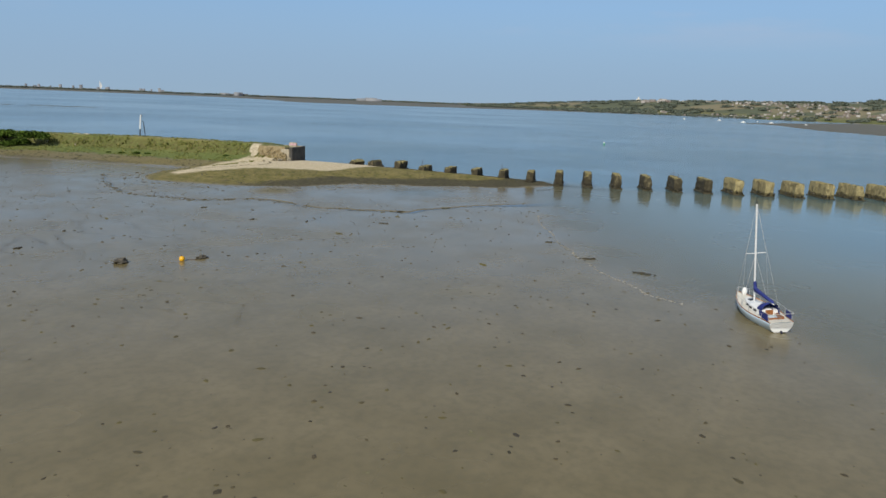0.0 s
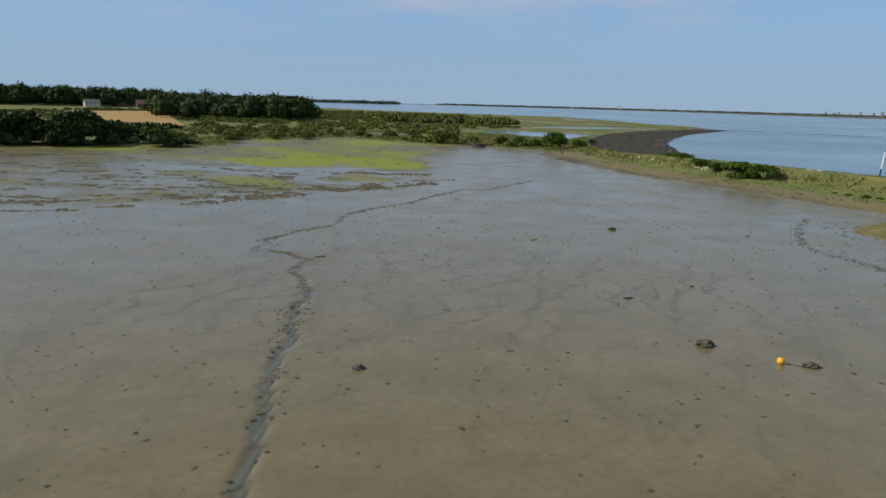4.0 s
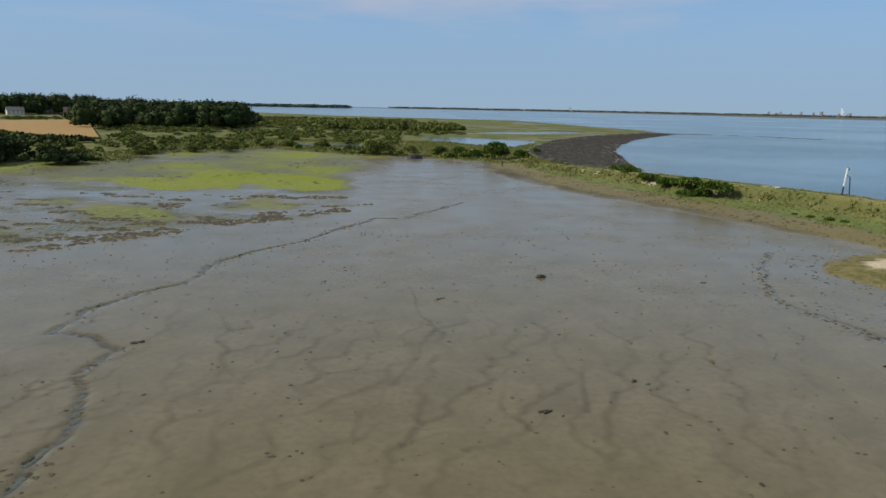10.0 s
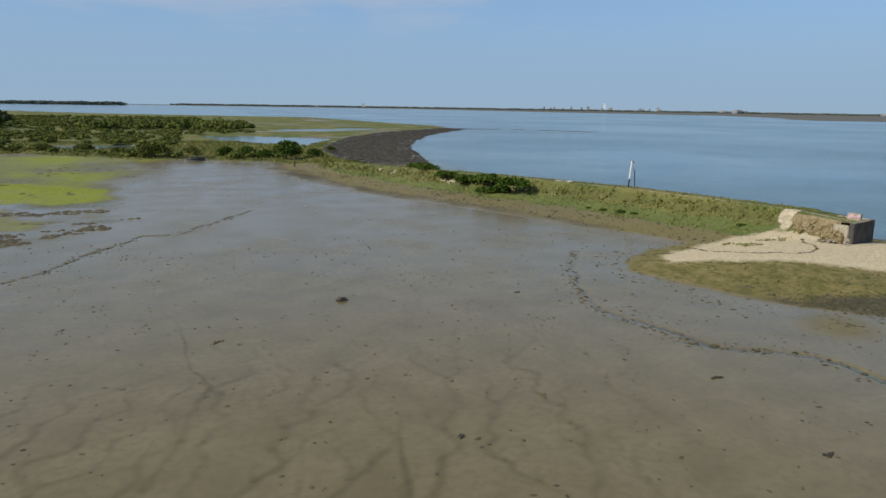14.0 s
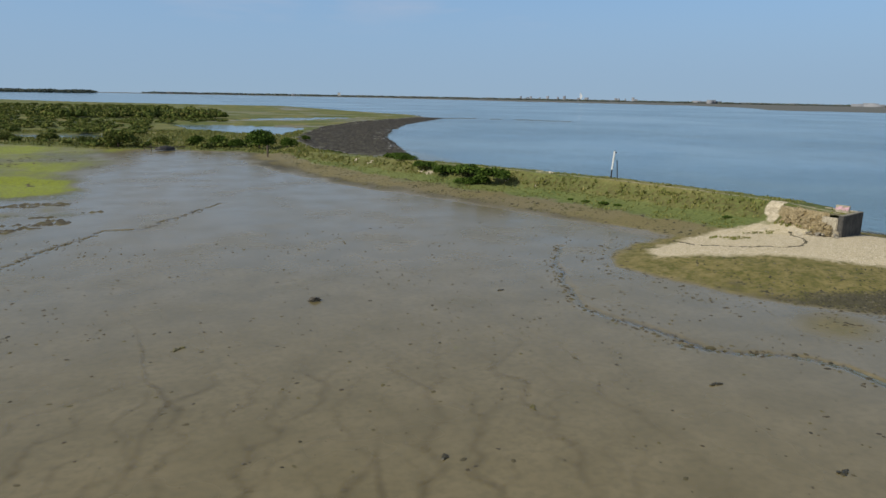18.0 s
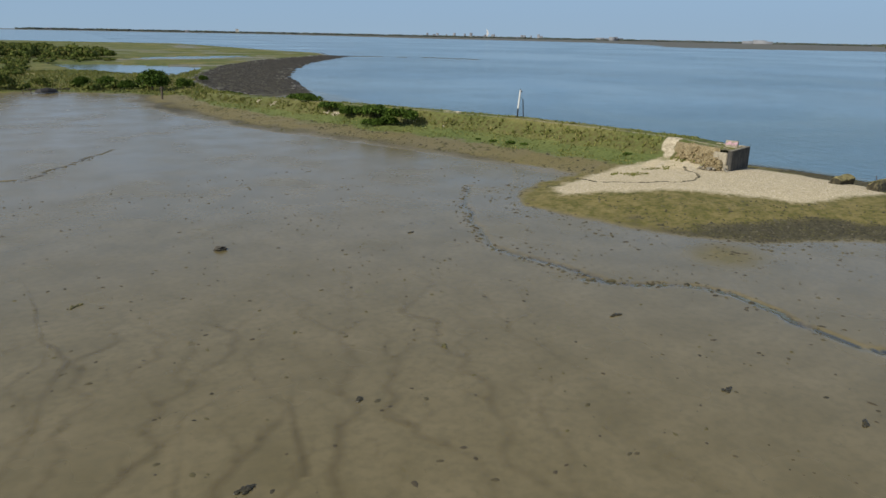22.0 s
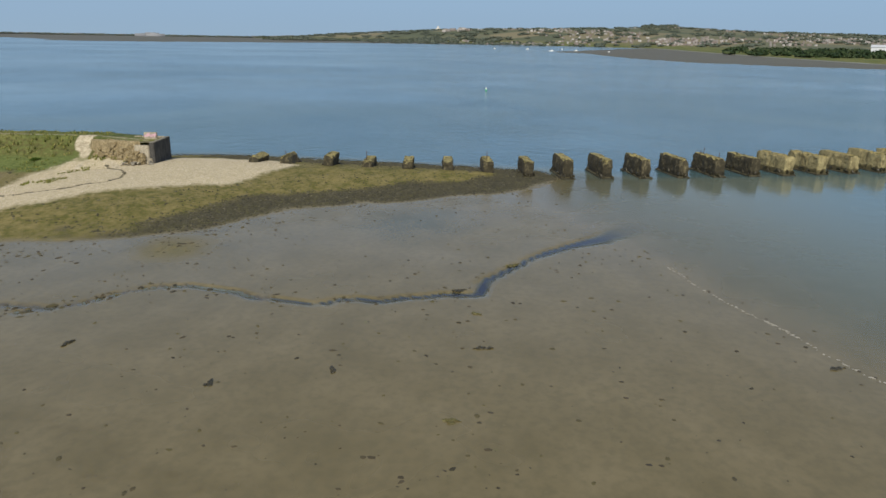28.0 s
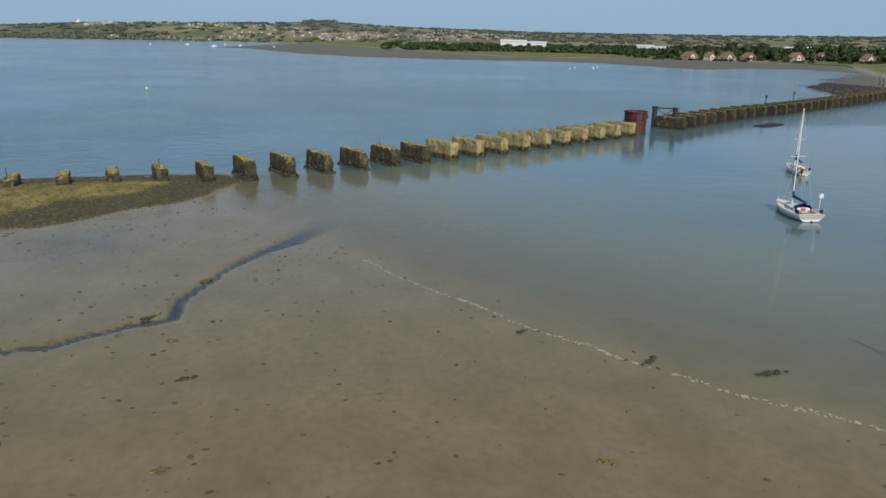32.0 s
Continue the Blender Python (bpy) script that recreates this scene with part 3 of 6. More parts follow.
# the runnels themselves: shallow ribbons of darker, wetter mud with soft edges
n = Nodes("runnel_mud", 0.22, spec=0.5)
n.put("Base Color", n.mix(n.noise(2.5, 4), (0.082, 0.060, 0.026), (0.105, 0.078, 0.036)))
n.put("Alpha", n.calc("MULTIPLY", n.attr("core"), n.ramp(n.noise(0.10, 3, 0.55), (0.34, 0.06), (0.62, 0.27))))
points, quads, core = [], [], []
for p, wide, strength in drains():
    along = np.gradient(p, axis=0)
    along /= np.linalg.norm(along, axis=1, keepdims=True) + 1e-6
    across = np.stack([-along[:, 1], along[:, 0]], 1)
    ends = smooth(0, 4, np.arange(len(p)) + 0.4)
    first = len(points)
    for k, depth in ((-1, 0.0), (-0.5, 0.5), (0, 1.0), (0.5, 0.5), (1, 0.0)):
        points += list(p + across * (wide * (0.5 + 0.5 * ends))[:, None] * 1.5 * k)
        core += list(depth * strength * ends)
    for k in range(4):
        for i in range(len(p) - 1):
            a = first + k * len(p) + i
            quads.append((a, a + 1, a + len(p) + 1, a + len(p)))
points, quads = np.array(points), np.array(quads, np.int32)
height_at = land(points[:, 0], points[:, 1])[0]
me = bpy.data.meshes.new("mud_runnels")
me.from_pydata(np.column_stack([points, height_at + 0.012]).tolist(), [], quads.tolist())
me.attributes.new("core", "FLOAT", "POINT").data.foreach_set("value", np.array(core, np.float32))
me.materials.append(n.mat)
tagged(new("mud_runnels", me), "branching runnels of darker wet mud draining the flat", "runnels", kind="stuff")
# ---- helpers for things ----
def ground_at(x, y):
    return float(land(np.array([float(x)]), np.array([float(y)]))[0][0])


def part(name, bm, mat, parent=None, label="", round_faces=False):
    """Links a bmesh as one mesh object, under a thing or a part."""
    me = bpy.data.meshes.new(name)
    bm.to_mesh(me)
    bm.free()
    if round_faces:
        me.polygons.foreach_set("use_smooth", np.ones(len(me.polygons), bool))
    me.materials.append(mat)
    ob = new(name, me)
    ob.parent = parent
    return tagged(ob, label)


def thing(name, m, label, category, group="", kind=""):
    ob = new(name)
    ob.matrix_world = m
    return tagged(ob, label, category, group, kind)


def soup(name, verts, faces, mat, parent=None, round_faces=False):
    """A mesh from arrays of places and of faces with equally many corners."""
    verts, faces = np.asarray(verts, np.float32), np.asarray(faces, np.int32)
    me = bpy.data.meshes.new(name)
    me.vertices.add(len(verts))
    me.vertices.foreach_set("co", verts.ravel())
    me.loops.add(faces.size)
    me.loops.foreach_set("vertex_index", faces.ravel())
    me.polygons.add(len(faces))
    me.polygons.foreach_set("loop_start", np.arange(0, faces.size, faces.shape[1], dtype=np.int32))
    me.update(calc_edges=True)
    if round_faces:
        me.polygons.foreach_set("use_smooth", np.ones(len(faces), bool))
    me.materials.append(mat)
    ob = new(name, me)
    ob.parent = parent
    return ob


def box(bm, x0, y0, z0, x1, y1, z1, m=None, bevel=0.0):
    v = bmesh.ops.create_cube(bm, size=1.0)["verts"]
    for p in v:
        p.co = Vector((x0 if p.co.x < 0 else x1, y0 if p.co.y < 0 else y1, z0 if p.co.z < 0 else z1))
    if bevel:
        edges = list({e for p in v for e in p.link_edges})
        v = list({p for f in bmesh.ops.bevel(bm, geom=edges, offset=bevel, segments=2, affect="EDGES")["faces"] for p in f.verts} | {p for p in v if p.is_valid})
    if m:
        bmesh.ops.transform(bm, matrix=m, verts=v)
    return v


def rod(bm, a, b, r0, r1=None, sides=8):
    """A round bar from a to b."""
    a, b = Vector(a), Vector(b)
    m = Matrix.Translation((a + b) / 2) @ (b - a).to_track_quat("Z", "Y").to_matrix().to_4x4()
    return bmesh.ops.create_cone(bm, cap_ends=True, segments=sides, radius1=r0, radius2=r0 if r1 is None else r1, depth=(b - a).length, matrix=m)["verts"]


def rods(*bars, sides=6):
    bm = bmesh.new()
    for a, b, r in bars:
        rod(bm, a, b, r, sides=sides)
    return bm


def boxes(*rows, bevel=0.0):
    bm = bmesh.new()
    for r in rows:
        box(bm, *r, bevel=bevel)
    return bm


def loft(rings, close=True, caps=True):
    """A skin over rings of equally many points."""
    bm = bmesh.new()
    loops = [[bm.verts.new(p) for p in ring] for ring in rings]
    for lo, hi in zip(loops, loops[1:]):
        count = len(lo)
        for k in range(count if close else count - 1):
            j = (k + 1) % count
            bm.faces.new((lo[k], lo[j], hi[j], hi[k]))
    if caps:
        bm.faces.new(loops[0][::-1]), bm.faces.new(loops[-1])
    bmesh.ops.recalc_face_normals(bm, faces=bm.faces)
    return bm


def lump(bm, at, size, seed, rough=0.25, rings=2):
    """An uneven boulder or clod."""
    v = bmesh.ops.create_icosphere(bm, subdivisions=rings, radius=1.0)["verts"]
    for p in v:
        k = 1 + rough * noise.noise(p.co * 1.7 + Vector((seed * 3.1, seed, 0))) * 1.6
        p.co = Vector((p.co.x * size[0] * k + at[0], p.co.y * size[1] * k + at[1], p.co.z * size[2] * k + at[2]))
    return v


def scatter_quads(centres, sizes, rng, flat=0.0):
    """Small leaf-like quads at random turns; flat: how far they lean to lie level."""
    n = len(centres)
    a = rng.normal(size=(n, 3))
    a[:, 2] *= 1 - flat
    b = rng.normal(size=(n, 3))
    b[:, 2] *= 1 - flat
    a /= np.linalg.norm(a, axis=1, keepdims=True)
    b -= a * (a * b).sum(1, keepdims=True)
    b /= np.linalg.norm(b, axis=1, keepdims=True)
    a, b = a * sizes[:, None], b * sizes[:, None] * 0.7
    verts = np.stack([centres - a, centres - b * 0.9 - a * 0.1, centres + a, centres + b], 1).reshape(-1, 3)
    return verts, np.arange(4 * n).reshape(n, 4)


def crown_points(lobes, count, rng):
    """Places on and just under the skin of a crown made of lobes (x, y, z, rx, ry, rz)."""
    lobes = np.array(lobes, float)
    weight = lobes[:, 3] * lobes[:, 5]
    pick = rng.choice(len(lobes), count, p=weight / weight.sum())
    d = rng.normal(size=(count, 3))
    d /= np.linalg.norm(d, axis=1, keepdims=True)
    d[:, 2] = np.where(d[:, 2] < -0.5, -d[:, 2], d[:, 2])
    r = rng.uniform(0.62, 1.05, count)[:, None]
    return lobes[pick, :3] + d * lobes[pick, 3:] * r


def crown_lobes(wide, tall, count, rng, base=0.0):
    lobes = []
    for k in range(count):
        a, r = rng.uniform(0, 2 * np.pi), wide * 0.5 * np.sqrt(rng.rand()) * 0.75
        s = rng.uniform(0.22, 0.36) * wide
        top = tall * (1 - 0.45 * (2 * r / wide) ** 2) * rng.uniform(0.75, 1.0)
        half = min(s * 0.9, (top - base) / 2)
        lobes.append((r * np.cos(a), r * np.sin(a), top - half, s, s, half))
        if top - 2 * half > base + 0.3:
            lobes.append((r * np.cos(a) * 1.1, r * np.sin(a) * 1.1, base + (top - base) * 0.4, s, s, (top - base) * 0.4))
    return lobes

# ---- materials of things ----
def streaked(name, pale, dark, moss, rough=0.9, weed=None, cut=(0.40, 0.62)):
    """Old sea concrete: runs and patches of stain down the faces, moss on top, weed up to the tide line."""
    n = Nodes(name, rough)
    runs = n.noise(1.1, 5, 0.65, (1.3, 1.3, 0.6))
    fine, mid = n.noise(6, 6, 0.65), n.noise(1.3, 4)
    c = n.mix(n.ramp(runs, (cut[0], 0.0), (cut[1], 1.0)), pale, dark)
    c = n.mix(n.ramp(fine, (0.45, 0.0), (0.68, 0.6)), c, tuple(v * 0.4 for v in dark))
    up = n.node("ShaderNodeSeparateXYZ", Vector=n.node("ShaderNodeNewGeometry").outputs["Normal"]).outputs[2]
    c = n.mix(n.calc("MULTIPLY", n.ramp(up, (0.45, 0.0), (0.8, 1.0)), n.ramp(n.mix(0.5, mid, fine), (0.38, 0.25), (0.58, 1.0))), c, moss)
    if weed:
        level = n.node("ShaderNodeSeparateXYZ", Vector=n.where()).outputs[2]
        tide = n.calc("SUBTRACT", level, n.calc("MULTIPLY", n.noise(0.9, 4, 0.7), 1.5))
        c = n.mix(n.ramp(tide, (0.02, 0.9), (0.25, 0.0)), c, weed)
    n.put("Base Color", c)
    n.bump(n.calc("ADD", n.calc("MULTIPLY", mid, 1.2), fine), 1.0, 0.14)
    return n.mat


def leafy(name, dark, light, warm, rough=0.6):
    n = Nodes(name, rough, spec=0.06)
    r = n.island()
    c = n.ramp(r, (0.0, dark), (0.55, light), (0.85, warm), (1.0, dark))
    n.put("Base Color", n.mix(n.ramp(n.noise(0.35, 3), (0.35, 0.0), (0.65, 0.6)), c, dark))
    return n.mat


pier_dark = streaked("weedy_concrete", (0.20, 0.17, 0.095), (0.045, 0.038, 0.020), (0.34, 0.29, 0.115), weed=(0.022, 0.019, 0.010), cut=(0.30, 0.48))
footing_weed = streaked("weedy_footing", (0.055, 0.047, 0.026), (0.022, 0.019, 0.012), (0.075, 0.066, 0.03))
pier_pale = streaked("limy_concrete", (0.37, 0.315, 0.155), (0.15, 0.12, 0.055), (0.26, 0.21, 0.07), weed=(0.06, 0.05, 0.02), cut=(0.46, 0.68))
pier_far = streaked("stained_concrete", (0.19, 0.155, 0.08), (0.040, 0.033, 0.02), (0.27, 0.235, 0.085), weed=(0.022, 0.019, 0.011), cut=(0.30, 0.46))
# abutment front: faces coloured dark for the shade they stand in, tops left pale
wall_shaded = streaked("shaded_board_marked_concrete", (0.10, 0.095, 0.085), (0.05, 0.048, 0.044), (0.30, 0.27, 0.20))
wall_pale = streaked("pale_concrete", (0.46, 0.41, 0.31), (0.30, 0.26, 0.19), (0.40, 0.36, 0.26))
weed_dark = plain("bladder_weed", (0.045, 0.038, 0.018), 0.5, vary=0.3, scale=4, bump=0.6)
weed_olive = plain("olive_weed", (0.12, 0.105, 0.03), 0.55, vary=0.3, scale=4, bump=0.6)
rust = plain("rusted_steel", (0.075, 0.04, 0.028), 0.8, vary=0.3, scale=2, bump=0.4)
red_steel = plain("red_oxide_steel", (0.085, 0.020, 0.022), 0.6, vary=0.3, scale=0.8, bump=0.2)
black_steel = plain("tarred_steel", (0.03, 0.027, 0.025), 0.6, vary=0.3, scale=1.5, bump=0.2)
white_paint = plain("white_paint", (0.78, 0.78, 0.75), 0.4, vary=0.05, scale=1)
gelcoat = plain("white_gelcoat", (0.80, 0.81, 0.80), 0.18, vary=0.03, scale=0.8)
pale_blue = plain("pale_blue_hull_paint", (0.50, 0.62, 0.70), 0.2, vary=0.04, scale=0.8)
antifoul = plain("dark_blue_antifouling", (0.02, 0.03, 0.07), 0.5, vary=0.2)
blue_canvas = plain("royal_blue_canvas", (0.018, 0.032, 0.20), 0.8, vary=0.15, scale=2, bump=0.2)
teak = plain("varnished_teak", (0.30, 0.115, 0.035), 0.35, vary=0.2, scale=6)
deck_cream = plain("cream_deck_paint", (0.66, 0.64, 0.56), 0.5, vary=0.06, scale=2)
alloy = plain("bare_alloy", (0.70, 0.71, 0.72), 0.45, 0.1, vary=0.05)
wire = plain("steel_wire", (0.38, 0.39, 0.40), 0.6, 0.0, vary=0.05)
smoked = plain("smoked_window", (0.02, 0.022, 0.025), 0.08, vary=0.05)
yellow_float = plain("yellow_buoy_plastic", (0.80, 0.42, 0.01), 0.35, vary=0.08)
green_paint = plain("green_buoy_paint", (0.03, 0.30, 0.16), 0.4, vary=0.1)
black_paint = plain("black_paint", (0.02, 0.02, 0.02), 0.5)
stone = plain("grey_flint", (0.30, 0.27, 0.21), 0.8, vary=0.35, scale=0.7)
timber = plain("grey_timber", (0.13, 0.10, 0.07), 0.85, vary=0.25, scale=2, bump=0.4)
pink_paint = plain("pink_spray_paint", (0.60, 0.38, 0.44), 0.6, vary=0.25, scale=1.5)
orange_float = plain("pale_fender", (0.75, 0.66, 0.45), 0.4, vary=0.1)
scrub_leaf = leafy("scrub_leaves", (0.050, 0.072, 0.016), (0.125, 0.155, 0.034), (0.22, 0.205, 0.06))
bush_leaf = leafy("bramble_leaves", (0.032, 0.058, 0.010), (0.075, 0.13, 0.018), (0.12, 0.17, 0.03))
wood_leaf = leafy("oak_leaves", (0.018, 0.030, 0.010), (0.040, 0.062, 0.018), (0.07, 0.09, 0.025))
town_leaf = leafy("garden_tree_leaves", (0.020, 0.036, 0.018), (0.045, 0.070, 0.030), (0.085, 0.105, 0.045))
# leaf colour of distant trees, lightened and greyed to stand for haze
hazy_leaf = leafy("hazy_far_leaves", (0.08, 0.10, 0.08), (0.105, 0.12, 0.095), (0.125, 0.135, 0.095))
bark = plain("bark", (0.09, 0.07, 0.05), 0.9, vary=0.2, bump=0.5)
straw = leafy("dry_grass_blades", (0.10, 0.12, 0.03), (0.20, 0.21, 0.06), (0.33, 0.28, 0.11), 0.8)
brick_red = plain("red_brick", (0.17, 0.10, 0.078), 0.85, vary=0.2)
tile_red = plain("red_roof_tiles", (0.165, 0.098, 0.080), 0.8, vary=0.2)
tile_grey = plain("grey_slates", (0.16, 0.15, 0.15), 0.7, vary=0.2)
render_white = plain("white_render", (0.62, 0.59, 0.53), 0.8, vary=0.06)
plaster = plain("tan_plaster", (0.30, 0.26, 0.21), 0.85, vary=0.1)
metal_white = plain("white_sheet_cladding", (0.62, 0.64, 0.66), 0.5, vary=0.06)
crop_gold = plain("ripe_barley", (0.36, 0.225, 0.07), 0.9, vary=0.15, scale=0.25, bump=0.3)


# ---- bridge piers ----
def pier_mesh(length, wide, tall, seed, slump=0.10, base=-1.2):
    """An eroded concrete block standing with its near end at the origin and reaching along +x."""
    r, outline = 0.22, []
    for cx, cy, a0 in ((r, -wide / 2 + r, 180), (length - r, -wide / 2 + r, 270), (length - r, wide / 2 - r, 0), (r, wide / 2 - r, 90)):
        for k in range(3):
            a = radians(a0 + 45 * k)
            outline.append((cx + r * math.cos(a), cy + r * math.sin(a)))
    full = []
    for (ax, ay), (bx, by) in zip(outline, outline[1:] + outline[:1]):
        steps = max(1, round(math.hypot(bx - ax, by - ay) / 0.3))
        full += [(ax + (bx - ax) * k / steps, ay + (by - ay) * k / steps) for k in range(steps)]
    off = Vector((seed * 7.3, seed * 3.1, seed * 1.7))
    n3 = lambda x, y, z, f: noise.noise(Vector((x, y, z)) * f + off)
    levels = [base, -0.3] + [0.3 * k for k in range(1, int((tall - 0.2) / 0.3) + 1)] + [tall]
    rings = []
    for level in levels:
        ring = []
        for x, y in full:
            worn = slump * (0.9 * n3(x, y, level, 0.7) + 0.7 * n3(x, y, level, 1.9) + 0.45 * n3(x, y, level, 4.5)) + 0.03 * level
            worn += (0.10 + 0.10 * n3(x, y, 0, 2.0)) if level == tall else 0
            x_in = 1 if x < 0.3 else -1 if x > length - 0.3 else 0
            y_in = -1 if y > wide / 2 - 0.25 else 1 if y < -wide / 2 + 0.25 else 0
            drop = max(0.0, n3(x, y, 3, 1.1) - 0.05) * (1.1 * slump / 0.22) if level > tall - 0.7 else 0.0
            ring.append((x + worn * x_in, y + worn * y_in, level - drop * (1 if level == tall else 0.5)))
        rings.append(ring)
    for k in (0.3, 0.62, 0.94):
        ring = []
        for (x, y), (tx, ty, tz) in zip(full, rings[len(levels) - 1]):
            px, py = length / 2 + (tx - length / 2) * (1 - 0.25 * k), ty * (1 - k)
            drop = max(0.0, n3(px, py, 3, 1.1) - 0.05) * (0.9 * slump / 0.22)
            ring.append((px, py, tall - drop + 0.08 * n3(px, py, 5, 2.2)))
        rings.append(ring)
    bm = loft(rings)
    bmesh.ops.triangulate(bm, faces=[f for f in bm.faces if len(f.verts) > 4])
    return bm


def footing_mesh(length, wide, seed, top=0.28):
    rings = []
    for level, out in ((-1.2, 0.28), (top - 0.12, 0.20), (top, 0.02)):
        ring = []
        for x, y in ((0, -1), (0.5, -1), (1, -1), (1, 0), (1, 1), (0.5, 1), (0, 1), (0, 0)):
            px, py = -out + (length + 2 * out) * x, (wide / 2 + out) * y
            k = 0.13 * noise.noise(Vector((px, py, seed + level)))
            ring.append((px + k, py + k, level + (0.12 * noise.noise(Vector((px, py, seed))) if level > 0 else 0)))
        rings.append(ring)
    return loft(rings)


def bridge_pier(m, mat, tall, seed, label, wide=1.5, length=7.2, slump=0.10, stubs=()):
    ob = thing("bridge_pier", m, label, "bridge pier", "row of old bridge piers")
    part("shaft", pier_mesh(length, wide, tall, seed, slump), mat, ob)
    part("footing", footing_mesh(length, wide, seed), footing_weed, ob, "dark weedy concrete footing")
    bm = bmesh.new()
    rng = random.Random(seed)
    for k in range(16):
        side = rng.choice((-1, 1))
        lump(bm, (rng.uniform(0.1, length - 0.1) if k > 3 else -0.12, side * (wide / 2 + 0.1) * (1 if k > 3 else rng.random()), rng.uniform(0.25, 0.75)), (0.34, 0.16, 0.26), seed + k, 0.5, 1)
    tagged(part("weed_fringe", bm, weed_dark, ob, "hanging brown bladder weed"), kind="stuff")
    bm = bmesh.new()
    for k in range(22):
        x, side = rng.uniform(0.1, length - 0.3), rng.choice((-1, 1))
        lump(bm, (x, side * wide * rng.uniform(0.1, 0.42), tall - 0.04), (rng.uniform(0.08, 0.3), rng.uniform(0.06, 0.14), 0.09), seed + k, 0.5, 1)
    tagged(part("top_weed", bm, weed_olive, ob, "olive weed and rubble on top"), kind="stuff")
    for x, y, h in stubs:
        part("iron_bolt", rods(((x, y, tall - 0.3), (x, y, tall + h), 0.05)), rust, ob, "rusty upright iron bolt")
    return ob


CORNER_X = np.polyfit([103.8, 98.4, 93.2, 87, 81.1, 75.4, 69.3, 63.2, 57.7, 52.1, 46.4, 41, 35.8, 30.5, 25, 20.1, 14.8, 9.9, 4.7, -0.6, -5.8, -10.8, -16.2, -22.3],
                      [122.5, 124.8, 126, 127.3, 129.2, 130.9, 132.4, 133.6, 135.7, 138, 141.2, 144, 146.5, 149.2, 152.2, 155, 157.9, 161, 164.3, 168, 171.3, 174.7, 178, 180.8], 3)


def pier_pose(x, y, z, run, lean=0.0):
    run = Vector((run[0], run[1], 0)).normalized()
    across = Vector((-run.y, run.x, 0))
    m = Matrix(((across.x, -run.x, 0, x), (across.y, -run.y, 0, y), (0, 0, 1, z), (0, 0, 0, 1)))
    return m @ pose(0, 0, 0, lean, 0, 0)


CORNER_Y = np.polyfit(range(0, 24, 3), [103.8, 87.0, 69.3, 52.1, 35.8, 20.1, 4.7, -10.8], 2)
for k in range(24):
    y = float(np.polyval(CORNER_Y, k))
    x = float(np.polyval(CORNER_X, y))
    run = (-float(np.polyval(np.polyder(CORNER_X), y)), -1.0)
    back = Vector((*run, 0)).normalized() * -0.3
    x, y = x + back.x, y + back.y
    floor_z = max(0.0, ground_at(x, y))
    wide = 1.5 + 0.2 * (k > 13)
    if k < 3:  # toppled or half-buried blocks on the shingle
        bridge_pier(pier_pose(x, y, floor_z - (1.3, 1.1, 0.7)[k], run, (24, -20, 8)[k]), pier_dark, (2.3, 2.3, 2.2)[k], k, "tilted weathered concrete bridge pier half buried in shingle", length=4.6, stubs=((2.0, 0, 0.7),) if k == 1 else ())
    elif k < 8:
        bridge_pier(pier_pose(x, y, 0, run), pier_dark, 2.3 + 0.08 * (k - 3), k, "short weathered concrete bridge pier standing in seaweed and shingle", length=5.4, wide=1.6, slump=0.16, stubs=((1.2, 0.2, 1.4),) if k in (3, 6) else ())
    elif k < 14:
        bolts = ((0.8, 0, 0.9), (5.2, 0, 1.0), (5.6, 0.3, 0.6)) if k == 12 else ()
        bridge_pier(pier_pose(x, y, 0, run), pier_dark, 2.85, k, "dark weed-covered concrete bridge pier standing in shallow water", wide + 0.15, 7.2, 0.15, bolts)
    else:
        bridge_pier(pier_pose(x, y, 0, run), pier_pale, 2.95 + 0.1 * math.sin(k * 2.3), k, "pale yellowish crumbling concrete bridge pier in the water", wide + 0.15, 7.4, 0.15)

FAR_ROW = [(190.6, -38), (199.5, -49), (208.5, -61), (217.5, -74), (227, -91), (239, -109.5), (256.5, -135.5), (274, -161), (296, -192)]
steps, far_k = 0.0, 0
lengths = [math.dist(a, b) for a, b in zip(FAR_ROW, FAR_ROW[1:])]
master = None
while steps < sum(lengths):
    rest, seg = steps, 0
    while rest > lengths[seg]:
        rest -= lengths[seg]
        seg += 1
    (ax, ay), (bx, by) = FAR_ROW[seg], FAR_ROW[seg + 1]
    f = rest / lengths[seg]
    m = pier_pose(ax + (bx - ax) * f, ay + (by - ay) * f, 0, (bx - ax, by - ay))
    if far_k < 3:
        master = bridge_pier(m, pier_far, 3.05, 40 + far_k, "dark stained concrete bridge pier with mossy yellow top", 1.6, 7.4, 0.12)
    else:
        copy_thing(master, m)
    steps += 6.4
    far_k += 1

# ---- swing span: drum and gate frame ----
drum = thing("swing_drum", pose(186.0, -23.0, 0), "dark red rusty steel drum of the old swing bridge", "bridge drum")
rings = [[(r * math.cos(k * math.pi / 16), r * math.sin(k * math.pi / 16), z) for k in range(32)] for r, z in ((2.45, -1), (2.45, 3.2), (2.5, 3.25), (2.5, 4.85), (2.72, 4.9), (2.72, 5.15), (2.3, 5.17), (2.25, 4.7))]
part("shell", loft(rings), red_steel, drum, round_faces=False)
part("band", loft([[(r * math.cos(k * math.pi / 16), r * math.sin(k * math.pi / 16), z) for k in range(32)] for r, z in ((2.5, 2.5), (2.62, 2.52), (2.62, 2.85), (2.5, 2.87))], caps=False), rust, drum, "rusty steel band")
